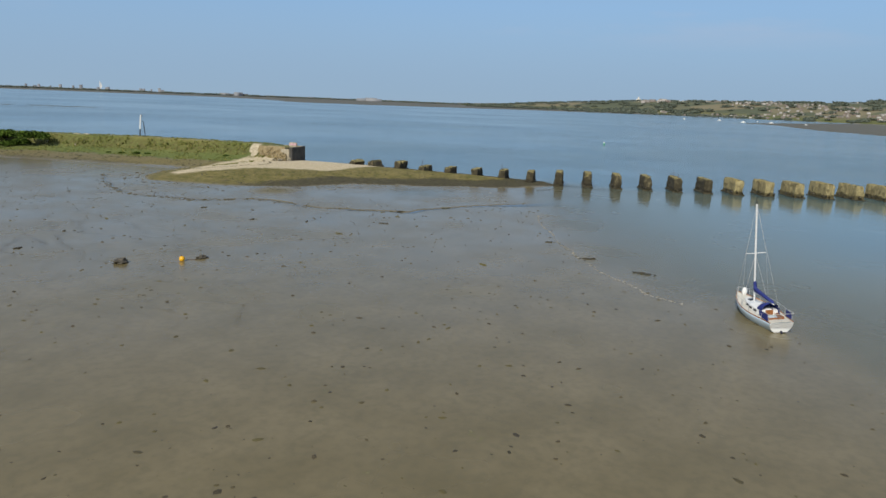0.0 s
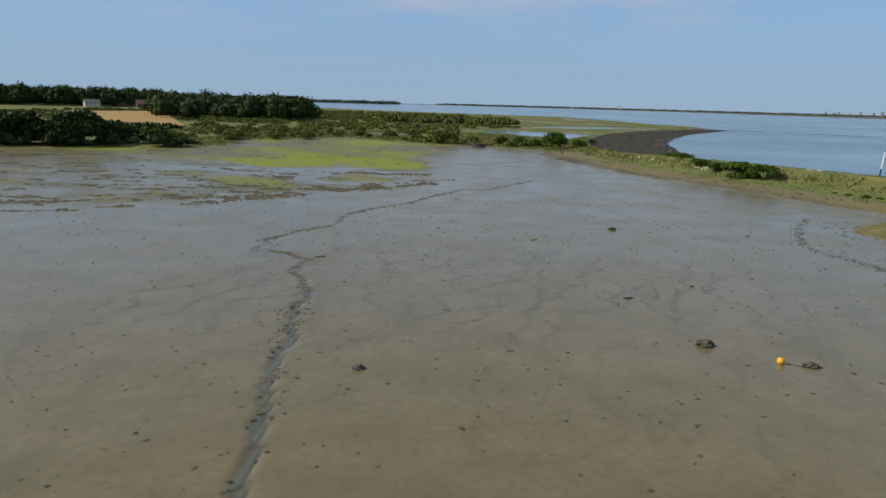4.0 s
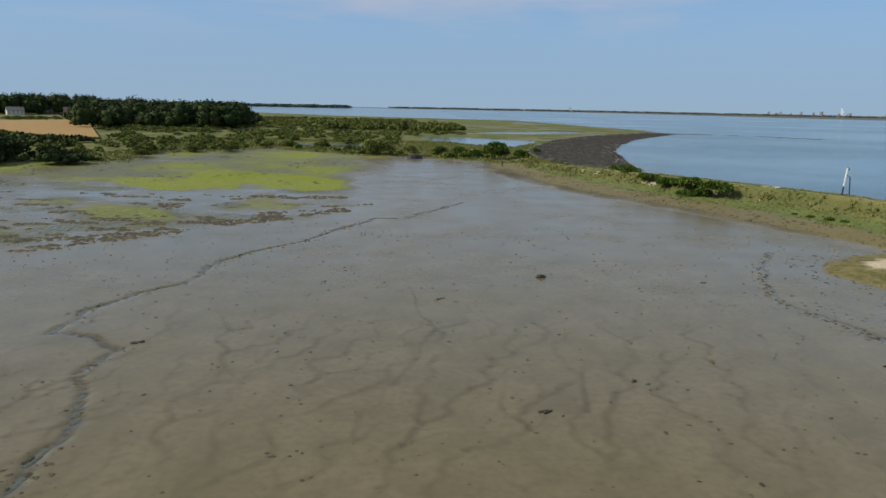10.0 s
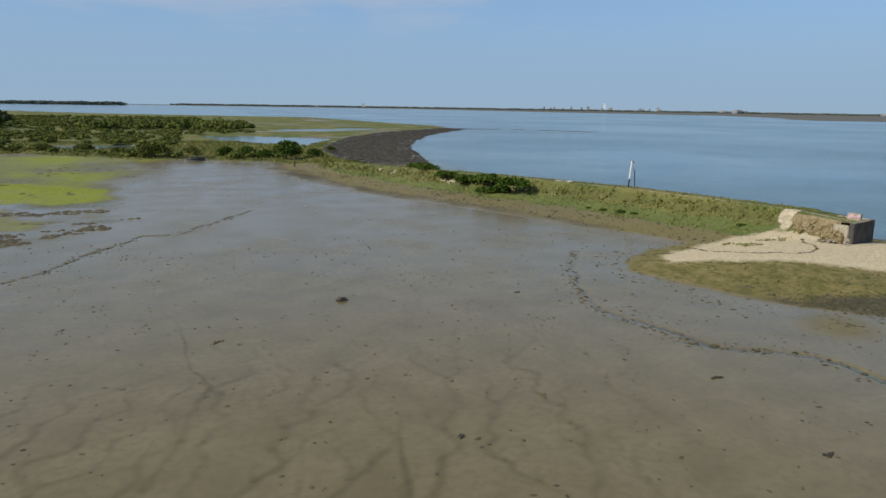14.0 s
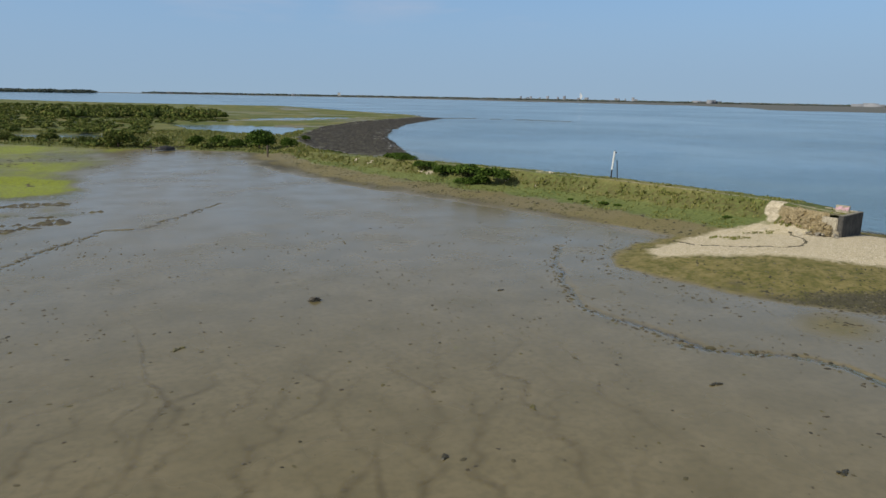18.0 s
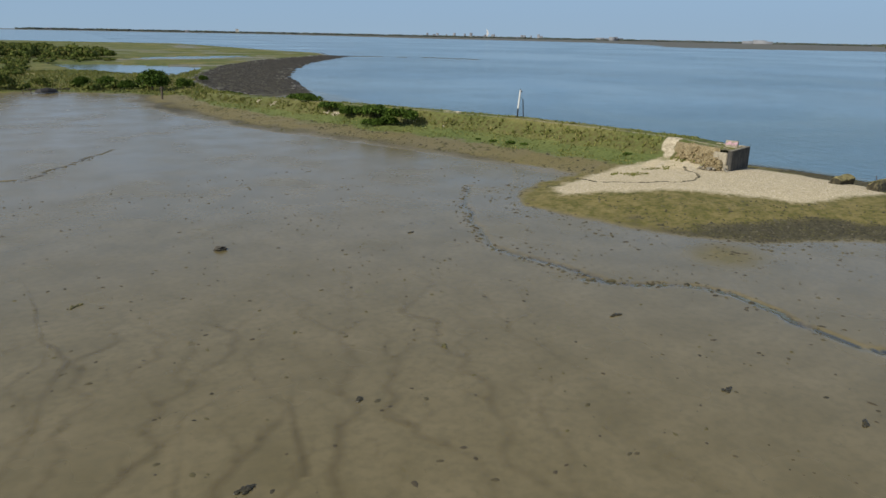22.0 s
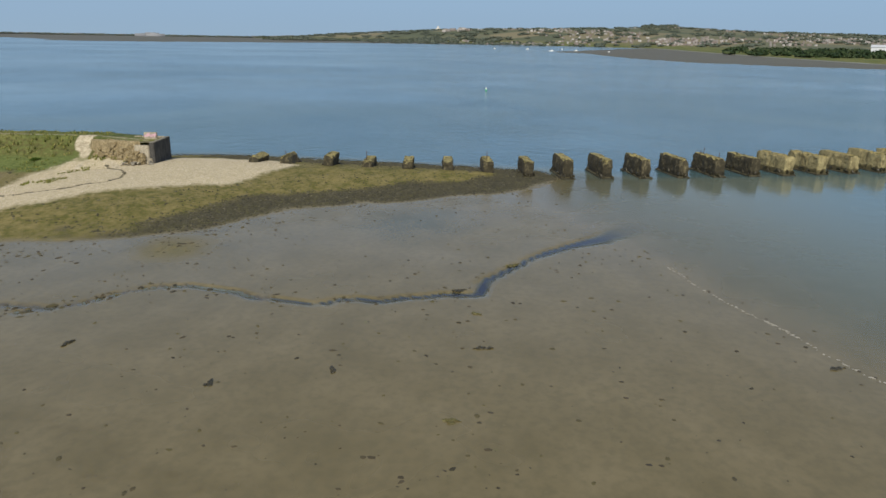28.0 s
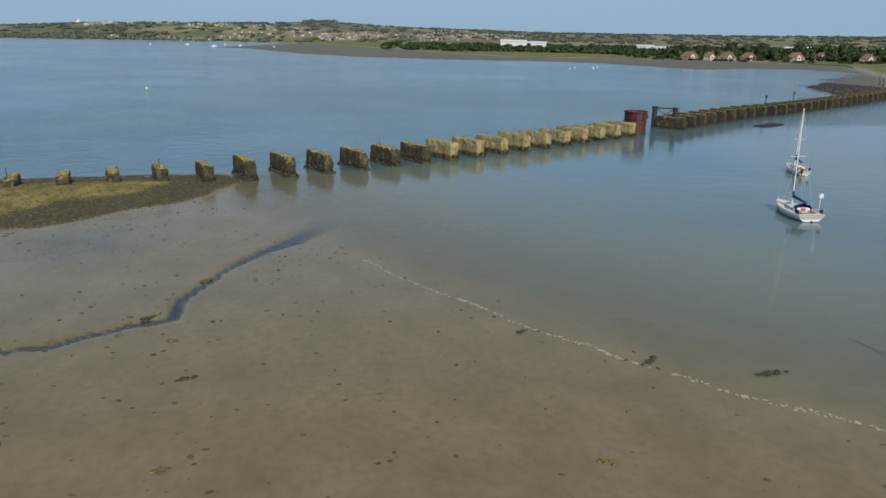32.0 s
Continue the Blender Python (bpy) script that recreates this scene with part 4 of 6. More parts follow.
for a in (160, 200, 240, 280, 320):
    m = pose(0, 0, 0, 0, 0, a)
    bm = boxes((2.4, -0.25, 3.5, 2.85, 0.25, 4.0), (2.4, -0.08, 3.9, 2.7, 0.08, 4.6))
    bmesh.ops.transform(bm, matrix=m, verts=bm.verts)
    part("bracket", bm, rust, drum)
part("weed_skirt", loft([[(r * math.cos(k * math.pi / 16), r * math.sin(k * math.pi / 16), z + 0.15 * math.sin(k * 2.7)) for k in range(32)] for r, z in ((2.5, -0.9), (2.6, 0.2), (2.55, 0.7), (2.44, 0.75))], caps=False), weed_dark, drum, "brown weed at the waterline")

gate = thing("swing_gate_frame", pose(195.1, -34.8, 0, 0, 0, math.degrees(math.atan2(-3.7, -3.4))), "black steel frame of two columns with crossed bracing in the water", "bridge frame")
for x in (-2.5, 2.5):
    part("column", loft([[(x + r * math.cos(k * math.pi / 8), r * math.sin(k * math.pi / 8), z) for k in range(16)] for r, z in ((0.62, -1), (0.6, 4.7), (0.72, 4.72), (0.72, 5.2), (0.3, 5.25))]), black_steel, gate)
for a, b in (((-2.1, 0, 1.9), (2.1, 0, 4.8)), ((2.1, 0, 1.9), (-2.1, 0, 4.8))):
    part("brace", rods((a, b, 0.09)), black_steel, gate)
part("top_rail", boxes((-2.2, -0.12, 4.75, 2.2, 0.12, 5.0)), black_steel, gate)
part("lower_panel", boxes((-2.1, -0.25, -0.8, 2.1, 0.25, 1.9), bevel=0.05), black_steel, gate)
part("marker_light", boxes((2.55, -0.3, 4.4, 3.0, 0.3, 5.1), bevel=0.1), white_paint, gate, "small white marker lamp")

# posts with small marks on the far row
for x, y, h in ((231, -86, 5.0), (243, -104, 5.2), (258, -130, 5.4)):
    mark = thing("tide_mark_post", pose(x, y, 0), "thin dark marker post on the old bridge piers", "post", "marker posts on the old piers")
    part("post", rods(((0, 0, 2.0), (0, 0, h), 0.13)), black_paint, mark)
    part("topmark", boxes((-0.3, -0.3, h - 0.1, 0.3, 0.3, h + 0.5), bevel=0.08), black_paint, mark)

# ---- abutment at the end of the bank ----
abut = thing("bridge_abutment", pose(116.6, 115.6, 0, 0, 0, 19.0), "grey concrete bridge abutment with pink graffiti at the bank's end", "abutment")
# front wall has shade put into its colour; the sunlit walls keep pale concrete
part("front_wall", boxes((0, -0.2, 0.2, 7.0, 0.5, 4.75), bevel=0.06), wall_shaded, abut, "board-marked concrete face coloured dark for shade")
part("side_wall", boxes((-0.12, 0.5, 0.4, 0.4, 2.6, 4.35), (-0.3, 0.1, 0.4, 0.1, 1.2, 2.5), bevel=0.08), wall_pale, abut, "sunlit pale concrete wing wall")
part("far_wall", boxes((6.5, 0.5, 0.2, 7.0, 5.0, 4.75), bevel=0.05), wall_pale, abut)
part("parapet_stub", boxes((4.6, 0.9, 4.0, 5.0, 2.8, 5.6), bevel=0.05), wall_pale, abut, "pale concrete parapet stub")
bm = bmesh.new()
for k in range(10):
    rx = random.Random(k)
    low = 4.85 + 0.25 * rx.random()
    box(bm, 4.565, 0.95 + 0.185 * k, low, 4.594, 1.08 + 0.185 * k + 0.06 * rx.random(), low + 0.25 + 0.35 * rx.random())
part("graffiti", bm, pink_paint, abut, "faded pink spray-paint marks")
bm = bmesh.new()
bmesh.ops.create_grid(bm, x_segments=14, y_segments=14, size=3.3, matrix=Matrix.Translation((3.3, 3.7, 4.55)))
for v in bm.verts:
    v.co.z += 0.25 * noise.noise(v.co * 0.8) + 0.02 * (v.co.y - 3)
bmesh.ops.delete(bm, geom=[v for v in bm.verts if v.co.x < 1.1 + 0.41 * (v.co.y - 2.0)], context="VERTS")
part("earth_fill", bm, plain("worn_turf", (0.20, 0.18, 0.085), 0.9, vary=0.3, scale=1.2, bump=0.5), abut, "worn turf and dry earth")
bm = bmesh.new()
for k in range(26):
    rx = random.Random(100 + k)
    lump(bm, (rx.uniform(-1.6, 0.2), rx.uniform(-0.6, 4.5), rx.uniform(1.7, 2.1)), (rx.uniform(0.15, 0.4), rx.uniform(0.15, 0.35), rx.uniform(0.1, 0.25)), k, 0.4, 1)
tagged(part("fallen_rubble", bm, stone, abut, "broken pale stones at its foot"), kind="stuff")

# the raw earth bank beside it: a steep crumbled face between the scar and the wall
def smooth_t(a, b, x):
    t = min(1.0, max(0.0, (x - a) / (b - a)))
    return t * t * (3 - 2 * t)


rows = []
for i in range(26):
    f = i / 25
    foot, head = Vector((-0.5 + 2.6 * f * f, 1.0 + 7.6 * f, 1.7 + 0.8 * f)), Vector((0.7 + 2.9 * f, 2.0 + 7.0 * f, 4.8 - 0.2 * f))
    row = []
    for j in range(13):
        g = j / 12
        p = foot.lerp(head, g) + Vector((-0.35, -0.1, 0)) * math.sin(g * math.pi)
        p += Vector((-0.8, -0.3, 0.25)) * 0.7 * (noise.noise(p * 0.9) + 0.6 * noise.noise(p * 2.3) + 0.4 * noise.noise(p * 5.0)) * (0.3 + math.sin(g * math.pi))
        row.append(p)
    rows.append([p.lerp(head + Vector((0.3, 0.9, -0.15)), smooth_t(0.78, 1.0, f)) for p in row] + [head + Vector((1.2, 1.6, -0.1)), foot + Vector((2.0, 2.5, -0.6))])
n = Nodes("bare_clay_bank", 0.95)
clay, lumps_n = n.noise(1.1, 5, 0.65), n.noise(5, 6, 0.7)
c = n.mix(n.ramp(clay, (0.35, 0.0), (0.65, 1.0)), (0.23, 0.175, 0.085), (0.42, 0.34, 0.195))
n.put("Base Color", n.mix(n.ramp(lumps_n, (0.45, 0.0), (0.65, 0.7)), c, (0.12, 0.095, 0.045)))
n.bump(n.calc("ADD", clay, lumps_n), 1.0, 0.25)
part("slumped_earth", loft(rows), n.mat, abut, "crumbling bare earth bank beside it")
bm = bmesh.new()
for k in range(90):
    rx = random.Random(500 + k)
    f, g = rx.random(), abs(rx.gauss(0, 0.3))
    at = Vector((-0.5 + 2.6 * f * f, 1.0 + 7.4 * f, 1.8 + 0.8 * f)).lerp(Vector((0.7 + 2.9 * f, 2.0 + 7.0 * f, 4.5)), g)
    s = rx.uniform(0.15, 0.5)
    lump(bm, at + Vector((-0.25, -0.1, -0.1)), (s * 1.3, s * 1.1, s * 0.7), 600 + k, 0.45, 1)
tagged(part("fallen_clods", bm, n.mat, abut, "clods of fallen earth"), kind="stuff")

# ---- navigation mark ----
mark = thing("navigation_mark", pose(110.3, 162.6, 4.55, 0, 0, -33), "leaning white and black painted navigation pole on the bank", "navigation mark")
part("lower_pole", rods(((0, 0, -0.3), (0.12, 0, 1.9), 0.14)), black_paint, mark, "black lower part")
part("upper_pole", rods(((0.12, 0, 1.9), (0.42, 0, 5.5), 0.15)), white_paint, mark, "white upper part")
part("prop", rods(((1.3, 0.3, -0.3), (1.0, 0.15, 3.7), 0.11)), black_paint, mark)
part("topmark", boxes((0.5, -0.12, 5.1, 0.85, 0.12, 5.35), bevel=0.04), black_paint, mark)
part("lamp", rods(((0.43, 0, 5.5), (0.44, 0, 5.75), 0.09)), black_paint, mark)
part("cross_bar", rods(((0.32, 0, 4.3), (1.05, 0.15, 3.6), 0.05)), black_paint, mark)

# ---- yachts ----
def half_beam(t, beam, stern):
    """Half the beam at t along the hull, 0 at the stern and 1 at the bow."""
    return beam / 2 * (stern + (1 - stern) * smooth_f(0, 0.42, t)) * (1 - max(0.0, (t - 0.42) / 0.58) ** 2.3)


def smooth_f(a, b, x):
    t = min(1.0, max(0.0, (x - a) / (b - a)))
    return t * t * (3 - 2 * t)


def yacht(m, loa, beam, mast, hull_mat, label, stern=0.72, hood=True, outboard=False, rake=0.0, mast_at=0.6, windmill=False, stripe=None):
    ob = thing("yacht", m, label, "sailing yacht", "moored yachts")
    free = 0.115 * loa
    stations = [0, 0.04, 0.12, 0.25, 0.4, 0.55, 0.7, 0.82, 0.9, 0.96, 1.0]

    def section(t, low, high, count):
        b = max(0.02, half_beam(t, beam, stern))
        sheer = free * (0.92 + 0.32 * (t - 0.25) ** 2 + 0.25 * max(0, t - 0.6))
        keel = -0.45 * math.sin(math.pi * min(1, max(0.03, 0.1 + 0.86 * t))) - 0.05
        if t > 0.9:
            keel = keel + (t - 0.9) / 0.1 * (0.15 - keel)
        pts = []
        for k in range(count):
            u = low + (high - low) * k / (count - 1)
            s = math.sin(u * math.pi / 2) ** 0.75
            pts.append((t * loa - loa / 2 + (0.035 * loa * u * (t ** 6)) - (0.025 * loa * (1 - u) * (1 - t) ** 4 * -1), b * s, keel + (sheer - keel) * u ** 1.25))
        return pts

    def skin(low, high, count):
        rings = []
        for t in stations:
            right = section(t, low, high, count)
            rings.append([(x, y, z) for x, y, z in right] + [(x, -y, z) for x, y, z in reversed(right)])
        return rings

    part("hull", loft(skin(0.34, 1.0, 7), close=False, caps=False), hull_mat, ob, round_faces=True)
    part("underbody", loft(skin(0.02, 0.36, 5), close=True, caps=True), antifoul, ob, "dark blue antifouled underbody", True)
    first = section(0, 0.30, 1.0, 7)
    bm = bmesh.new()
    bm.faces.new([bm.verts.new((x - 0.004, y, z)) for x, y, z in first] + [bm.verts.new((x - 0.004, -y, z)) for x, y, z in reversed(first)])
    bmesh.ops.solidify(bm, geom=bm.faces[:], thickness=0.03)
    part("transom", bm, gelcoat, ob, "white transom")
    # deck, with the cockpit well let into it
    bm = bmesh.new()
    rows = []
    for t in stations:
        x, y, z = section(t, 0.34, 1.0, 7)[-1]
        rows.append([bm.verts.new((x, s * y, z + 0.05 * (1 - s * s))) for s in (1, 0.5, 0, -0.5, -1)])
    for lo, hi in zip(rows, rows[1:]):
        for k in range(4):
            if lo is rows[2] and k in (1, 2):
                continue
            bm.faces.new((lo[k], hi[k], hi[k + 1], lo[k + 1]))
    part("deck", bm, deck_cream, ob)
    dz = free * 0.95
    x0, x1 = (0.12 - 0.5) * loa, (0.25 - 0.5) * loa
    w = half_beam(0.18, beam, stern) * 0.5
    part("cockpit", boxes((x0 - 0.1, -w - 0.05, dz - 0.55, x1 + 0.1, w + 0.05, dz - 0.45), (x0 - 0.12, -w - 0.08, dz - 0.5, x0, w + 0.08, dz + 0.12), (x0, w, dz - 0.5, x1, w + 0.1, dz + 0.16), (x0, -w - 0.1, dz - 0.5, x1, -w, dz + 0.16)), teak, ob, "varnished wooden cockpit")
    for side in (1, -1):
        part("toe_rail", loft([[(p[0], side * p[1], p[2]), (p[0], side * (p[1] - 0.05), p[2]), (p[0], side * (p[1] - 0.05), p[2] + 0.07), (p[0], side * p[1], p[2] + 0.07)] for p in (section(t, 0.34, 1.0, 7)[-1] for t in stations)]), teak if hull_mat is pale_blue else gelcoat, ob)
    # coachroof
    rings = []
    for t, k in ((0.26, 0.62), (0.30, 0.66), (0.5, 0.62), (0.62, 0.5), (0.74, 0.32), (0.78, 0.22)):
        b, x = half_beam(t, beam, stern) * k, (t - 0.5) * loa
        top = dz + (0.42 if t < 0.6 else 0.30 if t < 0.75 else 0.06)
        rings.append([(x, b, dz - 0.02), (x, b * 0.92, top - 0.07), (x, b * 0.7, top), (x, 0, top + 0.05), (x, -b * 0.7, top), (x, -b * 0.92, top - 0.07), (x, -b, dz - 0.02)])
    roof = part("coachroof", loft(rings), gelcoat, ob)
    for side in (1, -1):
        for t in (0.36, 0.46, 0.56):
            b, x = half_beam(t, beam, stern) * (0.65 if t < 0.5 else 0.585), (t - 0.5) * loa
            part("cabin_window", boxes((x - 0.22, side * (b * 0.97) - 0.03, dz + 0.13, x + 0.22, side * (b * 0.97) + 0.03, dz + 0.29), bevel=0.02), smoked, roof)
    part("hatch", boxes(((0.66 - 0.5) * loa - 0.25, -0.25, dz + 0.27, (0.66 - 0.5) * loa + 0.25, 0.25, dz + 0.38), bevel=0.03), smoked, ob)
    part("companionway", boxes(((0.255 - 0.5) * loa, -0.3, dz - 0.35, (0.262 - 0.5) * loa, 0.3, dz + 0.4)), teak, ob)
    mx = (mast_at - 0.5) * loa
    top = (mx - rake, 0, mast)
    spar = part("mast", rods(((mx, 0, dz), top, 0.075), sides=10), alloy, ob)
    s = dz + (mast - dz) * 0.52
    sx = mx - rake * 0.52
    for side in (1, -1):
        part("spreader", rods(((sx, 0, s), (sx - 0.1, side * beam * 0.32, s + 0.05), 0.03)), alloy, spar)
        hullside = (mx - 0.15, side * half_beam(mast_at, beam, stern) * 0.95, dz)
        part("shroud", rods((top, (sx - 0.1, side * beam * 0.32, s + 0.05), 0.009), ((sx - 0.1, side * beam * 0.32, s + 0.05), hullside, 0.009), ((sx, 0, s), hullside, 0.014)), wire, spar)
    part("masthead_unit", rods((top, (top[0], 0, mast + 0.35), 0.02), ((top[0] - 0.2, 0, mast + 0.12), (top[0] + 0.25, 0, mast + 0.12), 0.025)), black_paint, spar)
    part("forestay", rods((top, (loa * 0.5 + 0.02 * loa, 0, dz + 0.2), 0.011)), wire, ob)
    part("backstay", rods((top, (-loa * 0.5, 0, dz), 0.009)), wire, ob)
    bx, bz = mx - 0.43 * loa, dz + 1.05
    part("boom", rods(((mx, 0, bz + 0.1), (bx, 0, bz), 0.06)), alloy, ob)
    rings = []
    for t in (0, 0.06, 0.2, 0.5, 0.8, 0.97, 1.0):
        x, tall = mx + (bx - mx) * t * 0.97 + 0.05, (0.42 - 0.26 * t) * (0.15 if t in (0, 1.0) else 1)
        z = bz + 0.1 * (1 - t)
        rings.append([(x, 0.15 * math.sin(a) * (0.3 if t == 1.0 else 1), z + 0.05 + tall * (0.5 - 0.5 * math.cos(a))) for a in (k * math.pi / 4 for k in range(8))])
    rings[0] = [(x + 0.08, y, z + 0.5) for x, y, z in rings[1]]
    part("sail_cover", loft(rings), blue_canvas, ob, "royal blue canvas sail cover", True)
    if hood:
        hx, hw = (0.27 - 0.5) * loa, half_beam(0.3, beam, stern) * 0.62
        rings = []
        for x, h, k in ((hx - 0.35, 1.0, 1.0), (hx, 1.02, 1.0), (hx + 0.55, 0.82, 0.95), (hx + 0.95, 0.42, 0.9)):
            rings.append([(x, hw * k * math.cos(a), dz + h * math.sin(a) ** 0.6 if 0 < a < math.pi else dz) for a in (j * math.pi / 10 for j in range(11))])
        part("spray_hood", loft(rings, close=False, caps=False), blue_canvas, ob, "blue canvas spray hood", True)
    for side in (1, -1):
        part("dodger", boxes(((0.04 - 0.5) * loa, side * half_beam(0.1, beam, stern) * 0.97 - 0.02, dz + 0.1, (0.16 - 0.5) * loa, side * half_beam(0.1, beam, stern) * 0.97 + 0.02, dz + 0.58)), blue_canvas, ob)
        for t in (0.03, 0.2, 0.38, 0.55, 0.72, 0.87):
            x, y = (t - 0.5) * loa, side * half_beam(t, beam, stern) * 0.96
            part("stanchion", rods(((x, y, dz), (x, y, dz + 0.62), 0.018)), wire, ob)
        pts = [((t - 0.5) * loa, side * half_beam(t, beam, stern) * 0.96, dz + 0.62) for t in (0.03, 0.2, 0.38, 0.55, 0.72, 0.87, 0.95)]
        part("guard_wire", rods(*[(p, q, 0.01) for p, q in zip(pts, pts[1:])]), wire, ob)
    bow = [((t - 0.5) * loa, s * half_beam(t, beam, stern), dz + 0.75) for t, s in ((0.87, 1), (0.95, 1), (0.99, 0), (0.95, -1), (0.87, -1))]
    part("pulpit", rods(*[(p, q, 0.022) for p, q in zip(bow, bow[1:])], (bow[2], (bow[2][0], 0, dz + 0.1), 0.022)), wire, ob)
    aft = [((t - 0.5) * loa, s * half_beam(t, beam, stern), dz + 0.68) for t, s in ((0.12, 1), (0.0, 1), (0.0, -1), (0.12, -1))]
    part("pushpit", rods(*[(p, q, 0.022) for p, q in zip(aft, aft[1:])]), wire, ob)
    part("rudder", boxes((-loa / 2 - 0.12, -0.04, -0.5, -loa / 2 + 0.3, 0.04, 0.2), bevel=0.02), antifoul, ob)
    part("tiller", rods(((-loa / 2 + 0.25, 0, dz + 0.25), (-loa / 2 + 1.2, 0, dz + 0.4), 0.03)), teak, ob)
    if outboard:
        motor = part("outboard_motor", boxes((-loa / 2 - 0.5, 0.35, dz - 0.3, -loa / 2 - 0.15, 0.7, dz + 0.45), bevel=0.08), black_paint, ob, "black outboard motor")
        part("motor_leg", boxes((-loa / 2 - 0.4, 0.46, -0.5, -loa / 2 - 0.25, 0.58, dz - 0.2)), black_paint, motor)
    if stripe:
        part("boot_top", loft(skin(0.345, 0.40, 3), close=False, caps=False), stripe, ob, "dark blue boot-top stripe")
    if windmill:
        px = -loa / 2 + 0.3
        pole = part("wind_generator", rods(((px, -0.9, dz), (px, -0.9, dz + 2.2), 0.035)), white_paint, ob, "white wind generator on a pole")
        bm = bmesh.new()
        for k in range(6):
            box(bm, -0.02, -0.06, 0.05, 0.02, 0.06, 0.34, Matrix.Translation((px - 0.15, -0.9, dz + 2.3)) @ pose(0, 0, 0, 60 * k, 0, 0))
        part("blades", bm, white_paint, pole)
    return ob


def facing(x, y, bow_x, bow_y, lean=0.0):
    return pose(x, y, 0, lean, 0, math.degrees(math.atan2(bow_y - y, bow_x - x)))


first = yacht(facing(61.5, 8.0, 65.1, 10.35, -6.0), 7.9, 2.55, 9.35, pale_blue, "pale blue classic yacht with blue sail cover aground at low tide", 0.72, stripe=antifoul)
yacht(facing(109.6, -9.4, 114.0, -9.9, -2.5), 7.9, 3.1, 12.95, gelcoat, "white yacht with royal blue canvas moored in the channel", 0.97, rake=0.1, windmill=True, mast_at=0.585, stripe=antifoul)
yacht(facing(136.9, -29.2, 140.2, -30.1), 7.2, 2.5, 9.5, gelcoat, "small white yacht with outboard motor moored in the channel", 0.78, hood=False, outboard=True)
fend = thing("mooring_buoy", pose(64.4, 9.7, 1.02), "white mooring buoy hung at the bow of the pale blue yacht", "buoy")
bm = bmesh.new()
lump(bm, (0, 0, 0.32), (0.24, 0.24, 0.36), 3, 0.05)
part("float", bm, gelcoat, fend, round_faces=True)

# ---- buoys ----
def ball_buoy(name, x, y, z, r, mat, label):
    ob = thing(name, pose(x, y, z), label, "buoy")
    bm = bmesh.new()
    bmesh.ops.create_uvsphere(bm, u_segments=20, v_segments=12, radius=r, matrix=Matrix.Translation((0, 0, r * 0.85)))
    part("float", bm, mat, ob, round_faces=True)
    bm = bmesh.new()
    rod(bm, (0, 0, r * 1.75), (0, 0, r * 2.15), r * 0.16)
    part("eye", bm, rust, ob)
    return ob


ball_buoy("yellow_buoy", 43.5, 57.8, 0.04, 0.28, yellow_float, "round yellow mooring buoy lying on wet mud")
green = thing("channel_buoy", pose(309.7, 111.2, 0) @ Matrix.Scale(0.7, 4), "green and white conical channel buoy afloat", "buoy")
part("body", loft([[(r * math.cos(k * math.pi / 8), r * math.sin(k * math.pi / 8), z) for k in range(16)] for r, z in ((0.7, -0.5), (0.75, 0.3), (0.6, 0.7), (0.3, 0.8))]), green_paint, green)
part("cone", loft([[(r * math.cos(k * math.pi / 8), r * math.sin(k * math.pi / 8), z) for k in range(16)] for r, z in ((0.42, 0.75), (0.36, 1.2), (0.1, 1.9))]), white_paint, green, "white top cone")
for x, y in ((566, -162), (561, -141), (590, -171), (575, -150), (604, -180)):
    ball_buoy("mooring_buoy", x, y, -0.1, 0.5, white_paint, "small white mooring buoy afloat")

# ---- mooring raft ----
raft = thing("floating_raft", pose(200.5, -67, 0.02, 0, 0, -60), "low dark floating frame of oyster trays", "raft")
for k in range(9):
    part("tray", boxes((-5 + k * 1.15, -1.6, 0.0, -3.95 + k * 1.15, 1.6, 0.16 + 0.05 * (k % 3)), bevel=0.03), black_steel, raft)

# ---- rocks and weed on the mud ----
def boulder(x, y, size, seed, label):
    ob = thing("weedy_boulder", pose(x, y, 0.03), label, "boulder")
    bm = bmesh.new()
    lump(bm, (0, 0, size[2] * 0.5), size, seed, 0.35, 3)
    part("stone", bm, plain("dark_boulder", (0.085, 0.075, 0.055), 0.8, vary=0.35, scale=2.5, bump=0.8), ob)
    bm = bmesh.new()
    rng = random.Random(seed)
    for k in range(30):
        a, r = rng.uniform(0, 6.3), rng.uniform(0.4, 1.25)
        lump(bm, (size[0] * r * math.cos(a), size[1] * r * math.sin(a), size[2] * max(0.06, 1.2 - r)), (0.16, 0.11, 0.05), seed + k, 0.6, 1)
    part("weed", bm, weed_dark, ob, "brown seaweed fronds")
    return ob


boulder(39.2, 61.2, (0.62, 0.5, 0.34), 1, "dark weed-covered boulder lying on wet mud")
boulder(13.2, 53.9, (0.36, 0.28, 0.24), 2, "small dark weedy boulder on wet mud")
boulder(42.5, 112.2, (0.5, 0.42, 0.26), 3, "dark round boulder on shining mud")
boulder(45.5, 57.4, (0.62, 0.38, 0.22), 4, "weed-covered mooring sinker beside the yellow buoy")
chain = thing("mooring_chain", pose(43.9, 57.7, 0.05), "rusty mooring chain lying in a muddy hollow", "chain")
for k in range(14):
    bm = bmesh.new()
    rod(bm, (k * 0.14, 0.12 * math.sin(k * 0.8) - k * 0.045, 0.02), (k * 0.14 + 0.15, 0.12 * math.sin(k * 0.8 + 0.8) - k * 0.045 - 0.045, 0.02), 0.035, sides=6)
    part("link", bm, rust, chain)


